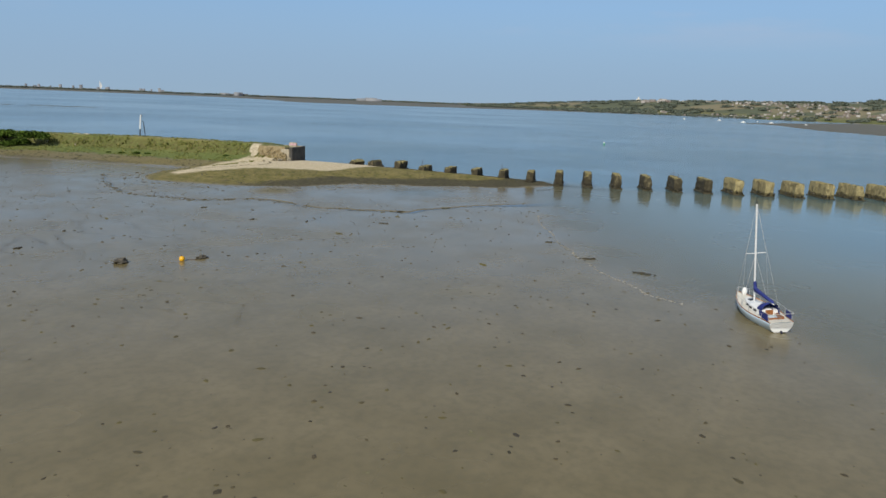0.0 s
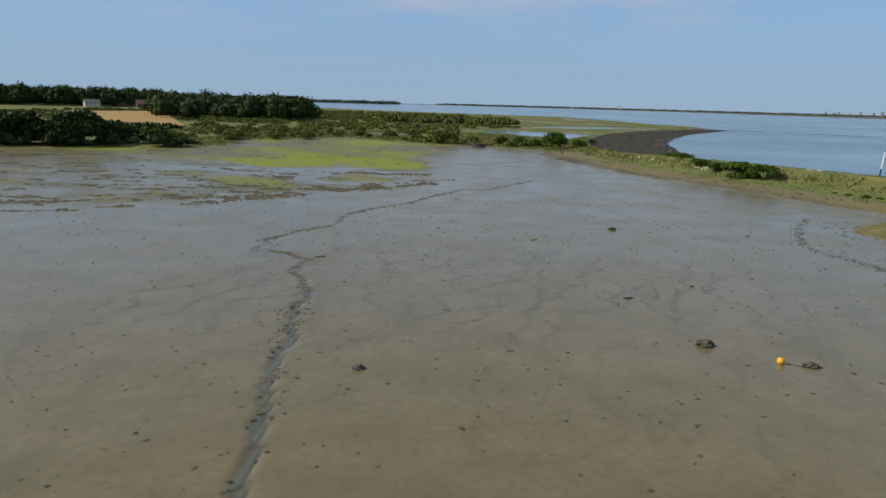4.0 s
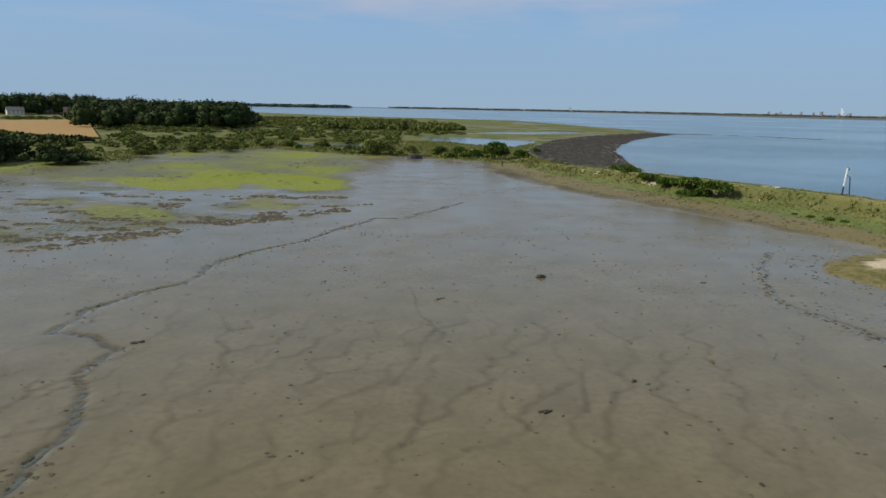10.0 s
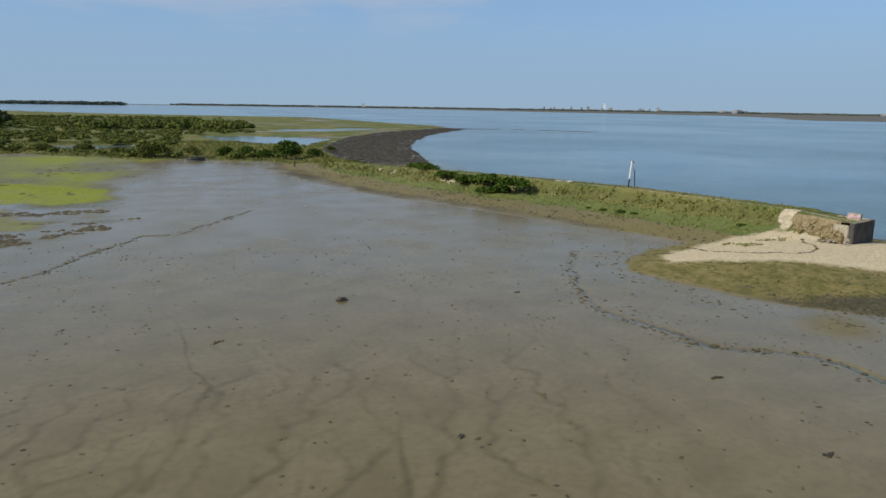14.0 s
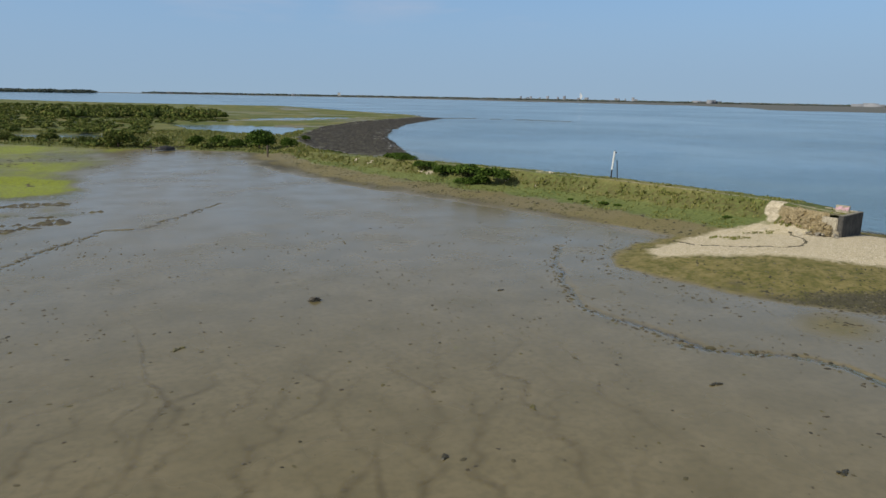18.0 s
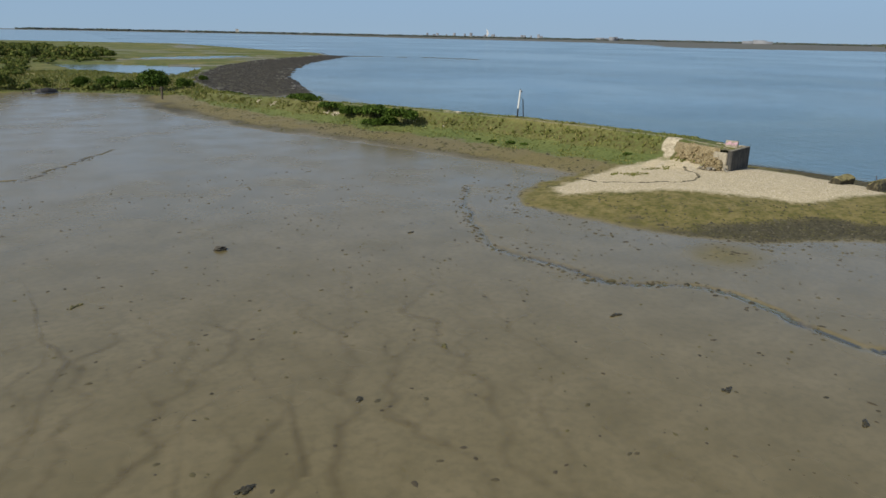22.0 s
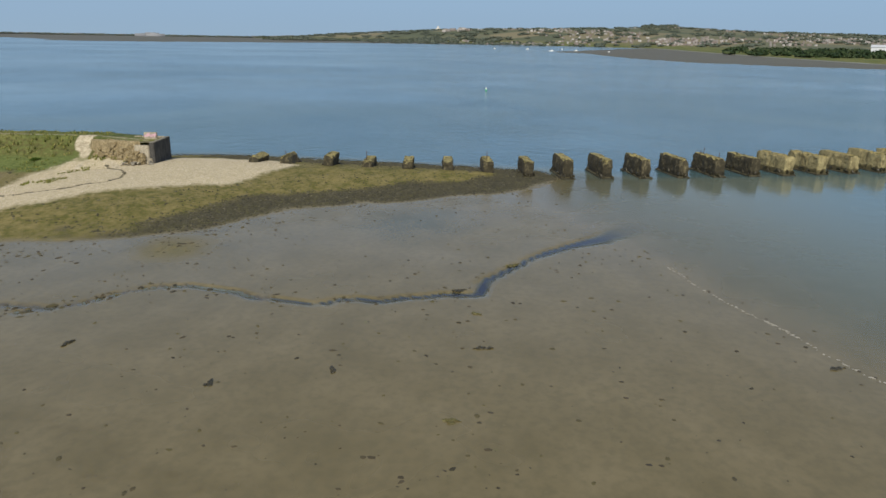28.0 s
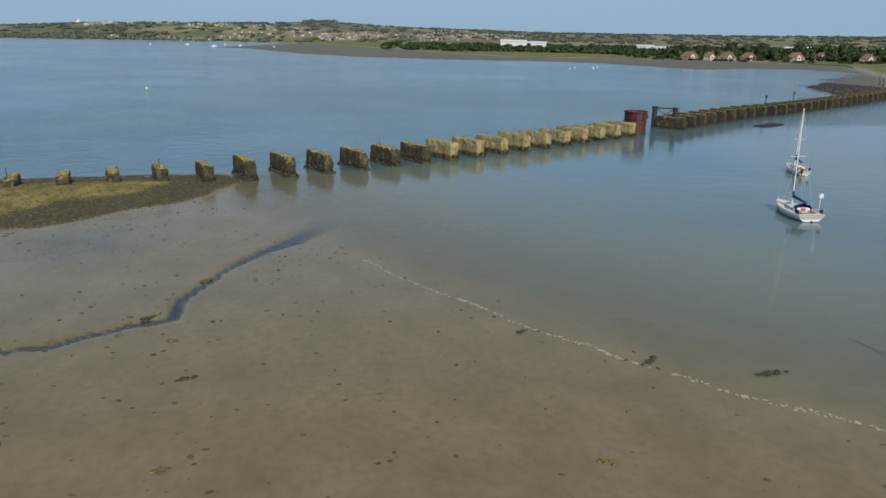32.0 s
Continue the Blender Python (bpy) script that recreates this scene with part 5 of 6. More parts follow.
def weed_clump(x, y, reach, seed, mat, turn=0.0, label="flat clump of brown seaweed lying on the mud"):
    ob = thing("seaweed_clump", pose(x, y, max(ground_at(x, y), 0.0) + 0.01, 0, 0, turn), label, "seaweed", "seaweed clumps on the mud")
    rng = random.Random(seed)
    bm = bmesh.new()
    for k in range(int(10 + reach * 26)):
        u, v = rng.gauss(0, 0.42) * reach, rng.gauss(0, 0.16) * reach
        s = rng.uniform(0.05, 0.13)
        lump(bm, (u, v, s * 0.25), (s * rng.uniform(1, 2.2), s, s * 0.5), seed + k, 0.7, 1)
    part("fronds", bm, mat, ob)


clumps = [(29.8, 102.1, 1.0, 40), (66.3, 83, 0.8, 0), (61.9, 110.2, 0.7, 10), (51.8, 83.8, 0.6, 70), (64.4, 70.9, 0.7, 20), (44, 79.7, 0.5, 60), (64.8, 56.2, 0.9, 100), (74.3, 56.7, 1.0, 110),
          (68.2, 64.7, 0.8, 30), (80.1, 58.6, 0.6, 80), (78.7, 34.5, 0.9, 120), (73, 27.2, 1.3, 130), (62.4, 34.6, 1.1, 60), (36.3, 74.2, 0.9, 15), (70.4, 20.3, 1.8, 105), (92.5, 58.2, 1.3, 130), (84.5, 61, 1.5, 140), (3.6, 87.6, 1.4, 30)]
for k, (x, y, r, turn) in enumerate(clumps):
    weed_clump(x, y, 0.55 * r, 50 + k * 31, weed_dark if k % 3 else weed_olive, turn)


def strewn(name, places, low, high, mat, label, category, flat=0.45, lift=0.3, seed=5):
    """Many small clods or stones, one object."""
    rng = np.random.RandomState(seed)
    n = len(places)
    corners = np.array([(1, 0, 0), (0.4, 0.9, 0.1), (-0.7, 0.7, 0), (-1, -0.2, 0.1), (-0.2, -1, 0), (0.7, -0.7, 0.05), (0.15, 0.1, 1.0)], float)
    faces = np.array([(0, 1, 6), (1, 2, 6), (2, 3, 6), (3, 4, 6), (4, 5, 6), (5, 0, 6)])
    size = low + (high - low) * rng.rand(n) ** 2.2
    a = rng.uniform(0, 2 * np.pi, n)
    sx, sy = size * rng.uniform(0.8, 1.8, n), size
    p = corners[None] * np.stack([sx, sy, size * flat], -1)[:, None] * rng.uniform(0.75, 1.25, (n, 7, 1))
    c, s = np.cos(a)[:, None], np.sin(a)[:, None]
    verts = np.stack([p[..., 0] * c - p[..., 1] * s, p[..., 0] * s + p[..., 1] * c, p[..., 2]], -1) + places[:, None]
    verts[:, :6, 2] -= (size * flat * lift)[:, None]
    f = (faces[None] + 7 * np.arange(n)[:, None, None]).reshape(-1, 3)
    return tagged(soup(name, verts.reshape(-1, 3), f, mat), label, category, kind="stuff")


def spread_over(count, x0, y0, x1, y1, keep, seed):
    rng = np.random.RandomState(seed)
    px, py = rng.uniform(x0, x1, count), rng.uniform(y0, y1, count)
    z, w = land(px, py)
    ok = keep(px, py, z, w, rng.rand(count))
    return np.stack([px, py, z], -1)[ok]


def vary(name, *colours, rough=0.8):
    n = Nodes(name, rough)
    n.put("Base Color", n.ramp(n.island(), *[(k / max(1, len(colours) - 1), c) for k, c in enumerate(colours)]))
    n.bump(n.noise(20, 3), 0.4, 0.03)
    return n.mat


debris_mat = vary("drift_weed_bits", (0.035, 0.03, 0.015), (0.07, 0.055, 0.03), (0.10, 0.085, 0.03), (0.045, 0.038, 0.025))
flint_mat = vary("beach_flints", (0.34, 0.29, 0.20), (0.52, 0.45, 0.33), (0.66, 0.58, 0.44), (0.42, 0.36, 0.26))
weedstone_mat = vary("weedy_stones", (0.018, 0.016, 0.009), (0.05, 0.045, 0.02), (0.085, 0.078, 0.028), (0.03, 0.027, 0.016), (0.13, 0.115, 0.07))
black_stone = vary("black_strand_stones", (0.013, 0.011, 0.008), (0.03, 0.024, 0.017), (0.02, 0.017, 0.012), (0.055, 0.045, 0.028))
bits = spread_over(130000, -40, -30, 120, 150, lambda px, py, z, w, r: (z > -0.05) & (z < 0.16) & (r < 0.045 + 0.26 * np.clip(grain(px, py, 9, 21), 0, 1) ** 1.5) & (inside(px, py, MUD) > -2), 3)
strewn("drift_weed", bits, 0.045, 0.22, debris_mat, "scattered bits of dark seaweed on the mudflat", "seaweed", 0.35, 0.3, 6)
near_rill = spread_over(30000, 60, 60, 100, 135, lambda px, py, z, w, r: (z < 0.4) & (r < 0.45 * np.exp(-(to_line(px + 0.6, py, RILL)[0] / 0.6) ** 2) + 0.06 * np.exp(-(np.maximum(0, to_line(px - 3.5, py, RILL)[0]) / 3.5) ** 2) * (grain(px, py, 2.5, 33) > 0.25) + 0.12 * np.exp(-(np.maximum(0, to_line(px, py, OUTLET)[0] - 0.9) / 0.6) ** 2) * (grain(px, py, 7, 34) > 0.1) + 0.06 * (np.abs(inside(px, py, BEACH) + 2) < 3)), 4)
strewn("rill_weed", near_rill, 0.05, 0.30, debris_mat, "dark weed clods along the drainage rill", "seaweed", 0.35, 0.3, 7)
creek_side = spread_over(24000, -8, 40, 40, 180, lambda px, py, z, w, r: (r < 0.5 * np.exp(-(np.maximum(0, to_line(px, py, CREEK)[0] - 0.7) / 0.45) ** 2) * (grain(px, py, 6, 31) > 0)), 8)
strewn("creek_weed", creek_side, 0.06, 0.26, debris_mat, "weed and mud clods along the creek's edge", "seaweed", 0.35, 0.3, 9)
flints = spread_over(48000, 80, 88, 136, 130, lambda px, py, z, w, r: (w["sand"] > 0.5) & (r < 0.5), 10)
strewn("beach_flints", flints, 0.04, 0.11, flint_mat, "pale flint shingle of the small beach", "shingle", 0.6, 0.3, 11)
wrack = spread_over(90000, 78, 58, 142, 125, lambda px, py, z, w, r: ((w["weed"] > 0.25) | (w["green"] > 0.4) & (w["sand"] < 0.3) & (r < 0.10)) & (z < 1.5) & (px > 88) & (r < 0.75), 12)
strewn("weedy_stones", wrack, 0.05, 0.20, weedstone_mat, "weed-covered stones of the lower shore", "stones", 0.6, 0.3, 13)
fringe = spread_over(60000, 76, 56, 130, 120, lambda px, py, z, w, r: (inside(px, py, BEACH) < 1) & (inside(px, py, BEACH) > -9) & (z > -0.1) & (r < 0.35 * np.clip(grain(px, py, 2.6, 63) - 0.22, 0, 1) * np.exp(inside(px, py, BEACH) / 5) * 3), 64)
strewn("shore_weed", fringe, 0.08, 0.34, debris_mat, "flat dark patches of weed on the mud below the beach", "seaweed", 0.25, 0.3, 65)
d_at = spread_over(60000, 88, 108, 116, 126, lambda px, py, z, w, r: (to_line(px + 0.8 * grain(px, py, 3, 61), py, DRIFT)[0] < 0.16) & (r < 0.5 + 0.6 * grain(px, py, 2, 62)) & (z < 2.6), 15)
strewn("tide_wrack", d_at, 0.06, 0.22, debris_mat, "dark line of dried wrack along the high-tide mark", "seaweed", 0.4, 0.3, 16)
ooze = spread_over(40000, -170, 100, 16, 300, lambda px, py, z, w, r: (w["rough"] > 0.5) & (z < 0.5) & (r < 0.5 * np.clip(grain(px, py + 0.5 * px, 11, 41) - 0.05, 0, 1)), 17)
strewn("marsh_clods", ooze, 0.15, 0.9, debris_mat, "dark clods of mud and weed at the marsh edge", "mud clods", 0.3, 0.3, 18)
bed_gap = lambda px, py: np.minimum.reduce([to_line(px, py + 0.9 * grain(px, py, 4, 46), line)[0] for line in BEDS])
beds = spread_over(90000, -150, 95, 20, 200, lambda px, py, z, w, r: (r < 0.8) & (z < 0.4) & ((bed_gap(px, py) < 1.1 + 1.6 * grain(px, py, 6, 45)) | (inside(px, py, ROUGH) > -4) & (py < 185) & (grain(px * 0.5 + 0.1 * py, py, 3.2, 44) > 0.30 - 0.2 * grain(px, py, 30, 43)) & (w["algae"] < 0.45)), 27)
strewn("weed_beds", beds, 0.2, 0.7, debris_mat, "dark ragged beds of weed at the marsh's outer edge", "seaweed", 0.3, 0.3, 28)
strand_stones = spread_over(60000, 78, 280, 280, 695, lambda px, py, z, w, r: (inside(px, py, STRAND) > 0) & (z > 0.05) & (r < 0.85), 19)
strewn("strand_stones", strand_stones, 0.3, 0.9, black_stone, "dark weedy stones on the far strand", "stones", 0.4, 0.3, 20)
foam_t = spread_over(70000, 58, 14, 108, 52, lambda px, py, z, w, r: (np.abs(inside(px + 0.8 * grain(px, py, 4, 51), py, MUD) - 0.3) < 0.16 + 0.12 * grain(px, py, 5, 53)) & (grain(px, py, 3, 52) > -0.5) & (px < 97) & (r < 0.7), 21)
foam_t[:, 2] = np.maximum(foam_t[:, 2], 0.0) + 0.006
strewn("foam_line", foam_t, 0.04, 0.13, vary("sea_foam", (0.30, 0.275, 0.21), (0.38, 0.35, 0.28), (0.26, 0.235, 0.18)), "thin pale line of foam at the water's edge", "foam", 0.03, 0.0, 22)


rocky = spread_over(9000, 290, -240, 480, -160, lambda px, py, z, w, r: (inside(px, py, FLATS) > 2) & (r < 0.9) & (z > 0.02), 23)
strewn("causeway_stones", rocky, 0.4, 1.3, black_stone, "dark weedy stones of the far causeway", "stones", 0.4, 0.3, 24)
rng = random.Random(9)
for k in range(22):
    x, y = 330 + 5.5 * k + rng.uniform(-4, 4), -214 - 5.0 * k + rng.uniform(-6, 6)
    stake = thing("timber_stake", pose(x, y, max(0.05, ground_at(x, y))), "dark broken timber stake on the far causeway", "stake", "stakes on the causeway")
    part("shaft", rods(((0, 0, -0.5), (rng.uniform(-0.2, 0.2), 0, rng.uniform(2.2, 4.2)), 0.28)), timber, stake)

scraps = spread_over(60000, 70, 165, 112, 240, lambda px, py, z, w, r: (np.minimum.reduce([np.hypot(px - a, py - b) - c for a, b, c in ((75.3, 230.4, 0.9), (77.3, 223.5, 1.0), (85.4, 199.8, 1.0), (84.2, 202.5, 0.6), (96.3, 180.2, 0.5), (99.1, 172.7, 0.5), (104.2, 176.2, 0.9), (103, 178.6, 0.7))]) < 0.5 * grain(px, py, 1.5, 78)) & (r < 0.8), 79)
strewn("chalk_scraps", scraps, 0.10, 0.34, flint_mat, "scattered pale chalk lumps on the grassy bank", "stones", 0.5, 0.3, 80)

# ---- grass ----
def tufts(name, places, low, high, label, seed, blades=5, mat=straw):
    rng = np.random.RandomState(seed)
    n = len(places)
    at = np.repeat(places, blades, 0)
    h = rng.uniform(low, high, n * blades)
    lean = rng.normal(size=(n * blades, 2)) * 0.35 * h[:, None]
    side = rng.normal(size=(n * blades, 2))
    side *= (0.10 + 0.12 * h[:, None]) / np.linalg.norm(side, axis=1, keepdims=True)
    off = rng.normal(size=(n * blades, 2)) * 0.12
    zero = np.zeros((n * blades, 1))
    root = at + np.concatenate([off, zero - 0.03], 1)
    tip = root + np.concatenate([lean, h[:, None]], 1)
    s = np.concatenate([side, zero], 1)
    verts = np.stack([root - s, root + s, tip + s * 0.2], 1).reshape(-1, 3)
    return tagged(soup(name, verts, np.arange(len(verts)).reshape(-1, 3), mat), label, "grass", kind="stuff")


bank = spread_over(90000, 60, 112, 130, 290, lambda px, py, z, w, r: (w["grass"] > 0.5) & (w["scar"] < 0.4) & (w["raw"] < 0.5) & (z > 0.8) & (r < 0.18 + 0.5 * grain(px, py, 4, 71)), 30)
tufts("bank_grass", bank, 0.10, 0.36, "rough green and straw-coloured grass on the bank", 31, 3)
foot_t = spread_over(70000, 60, 118, 125, 285, lambda px, py, z, w, r: (w["berm"] > 0.25) & (w["sand"] < 0.2) & (r < 0.08 + 0.6 * np.clip(grain(px, py, 5, 72), 0, 1)), 36)
strewn("bank_foot_weed", foot_t, 0.10, 0.42, vary("olive_wrack", (0.03, 0.027, 0.012), (0.075, 0.07, 0.022), (0.12, 0.115, 0.035), (0.05, 0.043, 0.02)), "dark weed and clods along the foot of the bank", "seaweed", 0.5, 0.3, 37)
slope_t = spread_over(60000, 64, 114, 128, 285, lambda px, py, z, w, r: (w["face"] > 0.4) & (w["scar"] < 0.3) & (r < 0.22 + 0.7 * grain(px, py, 2.5, 73)), 38)
tufts("slope_grass", slope_t, 0.25, 0.75, "tussocks of straw-coloured grass on the bank's steep face", 39, 5)
flat_g = spread_over(26000, -90, 255, 90, 420, lambda px, py, z, w, r: (w["grass"] > 0.5) & (z > 0.3) & (r < 0.8), 32)
tufts("marsh_grass", flat_g, 0.3, 0.8, "tall green and straw-coloured marsh grass", 33, 3)
patch_t = spread_over(12000, 96, 114, 118, 128, lambda px, py, z, w, r: (np.minimum(np.hypot((px - 103.6) * 0.8, (py - 122.4) * 0.7), np.hypot((px - 110) * 0.7, py - 124.2)) < 1.3 + 1.8 * grain(px, py, 2.5, 77)) & (r < 0.12), 34)
tufts("beach_grass", patch_t, 0.12, 0.3, "low tufts of green plants on the shingle", 35, 4, straw)


# ---- shrubs, trees and woods ----
def shrub_parts(seed, wide, tall, leaf, count, size, trunk=False):
    rng = np.random.RandomState(seed)
    lobes = crown_lobes(wide, tall, 9, rng, tall * 0.06 if trunk else 0.0)
    pts = crown_points(lobes, count, rng)
    pts[:, 2] = np.maximum(pts[:, 2], 0.1)
    verts, faces = scatter_quads(pts, rng.uniform(0.6, 1.2, count) * size, rng)
    return verts, faces, lobes


def shrub(name, m, seed, wide, tall, leaf, count, size, label, category, group):
    ob = thing(name, m, label, category, group)
    verts, faces, lobes = shrub_parts(seed, wide, tall, leaf, count, size, name == "tree")
    soup("crown", verts, faces, leaf, ob)
    bm = bmesh.new()
    rod(bm, (0, 0, -0.3), (0, 0, tall * 0.55), 0.05 * tall, 0.02 * tall, 8)
    for lx, ly, lz, *_ in lobes[:5]:
        rod(bm, (0, 0, tall * 0.25), (lx, ly, lz), 0.025 * tall, 0.008 * tall, 6)
    part("trunk", bm, bark, ob)
    return ob


def place_copies(master, rows):
    """Copies of a shrub at x, y, size and turn."""
    for x, y, s, turn in rows:
        c = copy_thing(master, pose(x, y, ground_at(x, y) - 0.1, 0, 0, turn))
        c.scale = (s, s, s * (0.9 + 0.2 * ((turn * 7) % 10) / 10))


bush_a = shrub("bush", pose(92.7, 179.5, 3.0), 1, 6.5, 2.9, bush_leaf, 1500, 0.30, "dense dark green bramble bush on the bank", "bush", "bushes on the bank")
bush_b = shrub("bush", pose(90.8, 189.0, 3.1), 2, 7.5, 2.4, bush_leaf, 1600, 0.30, "low spreading green bramble bush on the bank", "bush", "bushes on the bank")
bush_c = shrub("bush", pose(86.9, 229.0, 2.4), 3, 7.0, 2.8, bush_leaf, 1500, 0.30, "bright green bramble bush on the bank", "bush", "bushes on the bank")
place_copies(bush_a, [(88, 196, 0.9, 50), (92, 184, 0.8, 120), (80, 278, 0.55, 200), (75.5, 269, 0.6, 20)])
place_copies(bush_b, [(85.5, 203, 0.8, 80), (89.5, 194, 0.7, 10), (84, 222, 0.7, 140), (89, 186, 0.7, 250)])
place_copies(bush_c, [(101.5, 157, 0.22, 10), (103, 153.5, 0.26, 70), (104.2, 151, 0.2, 140), (112.6, 133, 0.2, 200), (100.2, 160.5, 0.18, 250), (88, 236, 0.8, 60), (84, 214, 0.7, 200), (91.5, 215, 0.8, 300), (94, 210, 0.5, 30)])
tree_a = shrub("tree", pose(57, 298.5, 0.6), 11, 10, 7.6, bush_leaf, 2400, 0.42, "small bushy green tree at the marsh edge", "tree", "shrubs along the marsh edge")
tree_b = shrub("tree", pose(11, 312, 0.6), 12, 11, 6.8, scrub_leaf, 2400, 0.42, "round dark green hawthorn at the marsh edge", "tree", "shrubs along the marsh edge")
place_copies(tree_a, [(44, 311, 0.68, 30), (66, 292, 0.6, 100), (37, 316, 0.6, 200), (50, 305, 0.55, 300), (80, 340, 0.4, 70)])
place_copies(tree_b, [(-15, 345, 0.6, 50), (-30, 352, 0.55, 130), (-50, 322, 0.6, 210), (-62, 312, 0.55, 20), (-75, 300, 0.7, 80), (-85, 268, 0.8, 160), (-2, 335, 0.5, 240), (24, 325, 0.55, 310), (-72, 285, 0.5, 15), (-40, 345, 0.45, 95)])
dark_tree = shrub("tree", pose(-112, 246, 0.6), 21, 17, 12.5, wood_leaf, 5200, 0.75, "large dark oak at the shore's edge", "tree", "dark trees at the shore")
place_copies(dark_tree, [(-128, 243, 1.05, 70), (-103, 256, 0.72, 140), (-140, 236, 1.1, 200), (-120, 262, 1.0, 260), (-93, 262, 0.45, 330), (-150, 255, 1.1, 30)])


def wood(name, rows, leaf, size, seed, label, per=1.0):
    """Many crowns as one mass: rows of x, y, z, width, height."""
    rng = np.random.RandomState(seed)
    pts, sizes, blobs = [], [], []
    for x, y, z, wide, tall in rows:
        n = int(per * wide * tall * 1.1 / size ** 2) + 14
        lobes = crown_lobes(wide, tall, 5, rng)
        p = crown_points(lobes, n, rng)
        p[:, 2] = np.maximum(p[:, 2], 0)
        pts.append(p + (x, y, z))
        sizes.append(rng.uniform(0.6, 1.25, n) * size)
        blobs += [(lx + x, ly + y, lz + z, rx * 0.72, ry * 0.72, rz * 0.76) for lx, ly, lz, rx, ry, rz in lobes]
    verts, faces = scatter_quads(np.concatenate(pts), np.concatenate(sizes), rng)
    tris = np.concatenate([faces[:, (0, 1, 2)], faces[:, (0, 2, 3)]])
    blobs = np.array(blobs)
    g = (1 + 5 ** 0.5) / 2
    ico = np.array([(-1, g, 0), (1, g, 0), (-1, -g, 0), (1, -g, 0), (0, -1, g), (0, 1, g), (0, -1, -g), (0, 1, -g), (g, 0, -1), (g, 0, 1), (-g, 0, -1), (-g, 0, 1)]) / math.hypot(1, g)
    sides = np.array([(0, 11, 5), (0, 5, 1), (0, 1, 7), (0, 7, 10), (0, 10, 11), (1, 5, 9), (5, 11, 4), (11, 10, 2), (10, 7, 6), (7, 1, 8), (3, 9, 4), (3, 4, 2), (3, 2, 6), (3, 6, 8), (3, 8, 9), (4, 9, 5), (2, 4, 11), (6, 2, 10), (8, 6, 7), (9, 8, 1)])
    cores = (blobs[:, None, :3] + ico[None] * blobs[:, None, 3:] * rng.uniform(0.85, 1.1, (len(blobs), 12, 1))).reshape(-1, 3)
    more = (sides[None] + 12 * np.arange(len(blobs))[:, None, None]).reshape(-1, 3) + len(verts)
    return tagged(soup(name, np.concatenate([verts, cores]), np.concatenate([tris, more]), leaf), label, "trees", kind="stuff")


def crowns(count, keep, x0, y0, x1, y1, wide, tall, seed):
    """Rows for wood(), spread over a rectangle where keep allows."""
    rng = np.random.RandomState(seed)
    px, py = rng.uniform(x0, x1, count), rng.uniform(y0, y1, count)
    z, w = land(px, py)
    ok = keep(px, py, z, rng.rand(count))
    k = rng.uniform(0.65, 1.2, count)
    return np.stack([px, py, z, wide * k, tall * k * rng.uniform(0.8, 1.15, count)], -1)[ok]


def polar_crowns(az0, az1, near, far, count, wide, tall, seed, low=0.0, eye=(33, 48)):
    rng = np.random.RandomState(seed)
    a, r = np.radians(rng.uniform(az0, az1, count)), rng.uniform(near, far, count)
    px, py = eye[0] + r * np.sin(a), eye[1] + r * np.cos(a)
    z = np.maximum(land(px, py)[0], low)
    k = rng.uniform(0.6, 1.25, count)
    return np.stack([px, py, z, wide * k, tall * k], -1)


def in_marsh(px, py):
    return (inside(px, py, MARSH) > 6) & (inside(px, py, LAGOON) < -3) & (inside(px, py, POOL) < -3) & (inside(px, py, STRAND) < -2) & (inside(px, py, FIELD) < -4)


FIELD = [(-303, 575), (-262, 640), (-215, 560), (-131, 385), (-178, 408), (-235, 470)]
scrub = crowns(5600, lambda px, py, z, r: in_marsh(px, py) & (px < 82 - 0.10 * (py - 300)) & (r < np.where(px < 40 - 0.06 * (py - 300), 0.32, 0.10) + 1.2 * grain(px, py, 45, 81)) & ~((px > 16) & (py > 312) & (py < 470)) & ~((px > -46) & (px < 12) & (py > 325) & (py < 372)), -330, 262, 70, 900, 5.6, 2.5, 91)
wood("marsh_scrub", scrub, scrub_leaf, 0.42, 92, "low green scrub spread over the marsh", 1.1)
middle = polar_crowns(-27, -9, 330, 620, 170, 5.5, 2.8, 291, 0.5, (24, 16))
middle = middle[in_marsh(middle[:, 0], middle[:, 1])]
wood("field_scrub", middle, scrub_leaf, 0.5, 292, "green bushes between the marsh and the woods", 1.1)
shade = crowns(260, lambda px, py, z, r: (inside(px, py, MARSH) > -1) & (inside(px, py, MARSH) < 16), -230, 165, -76, 280, 8, 5.5, 191)
wood("shore_hedge", shade, wood_leaf, 0.6, 192, "dark dense hedge along the shore")
ridge = crowns(160, lambda px, py, z, r: in_marsh(px, py), -60, 560, 60, 640, 9, 6.5, 93)
wood("far_scrub", ridge, scrub_leaf, 0.8, 94, "line of dark scrub on the far marsh")
near_edge = crowns(130, lambda px, py, z, r: in_marsh(px, py) & (inside(px, py, MARSH) < 26), -110, 248, 60, 350, 5.5, 2.6, 95)
wood("edge_scrub", near_edge, scrub_leaf, 0.45, 96, "thick scrub along the marsh's shore")
forest = np.concatenate([polar_crowns(-24.5, -13.5, 520, 1200, 420, 20, 18, 97, 0.5, (24, 16)),
                         polar_crowns(-13.6, -12.2, 560, 760, 14, 13, 9, 293, 0.5, (24, 16)),
                         polar_crowns(-42, -23.5, 905, 1150, 430, 21, 22, 98, 0.5, (24, 16)),
                         crowns(40, lambda px, py, z, r: (inside(px, py, FIELD) < -10), -190, 300, -120, 365, 8, 4, 99)])
wood("dark_woods", forest, wood_leaf, 1.1, 100, "dark green woods behind the fields", 0.8)
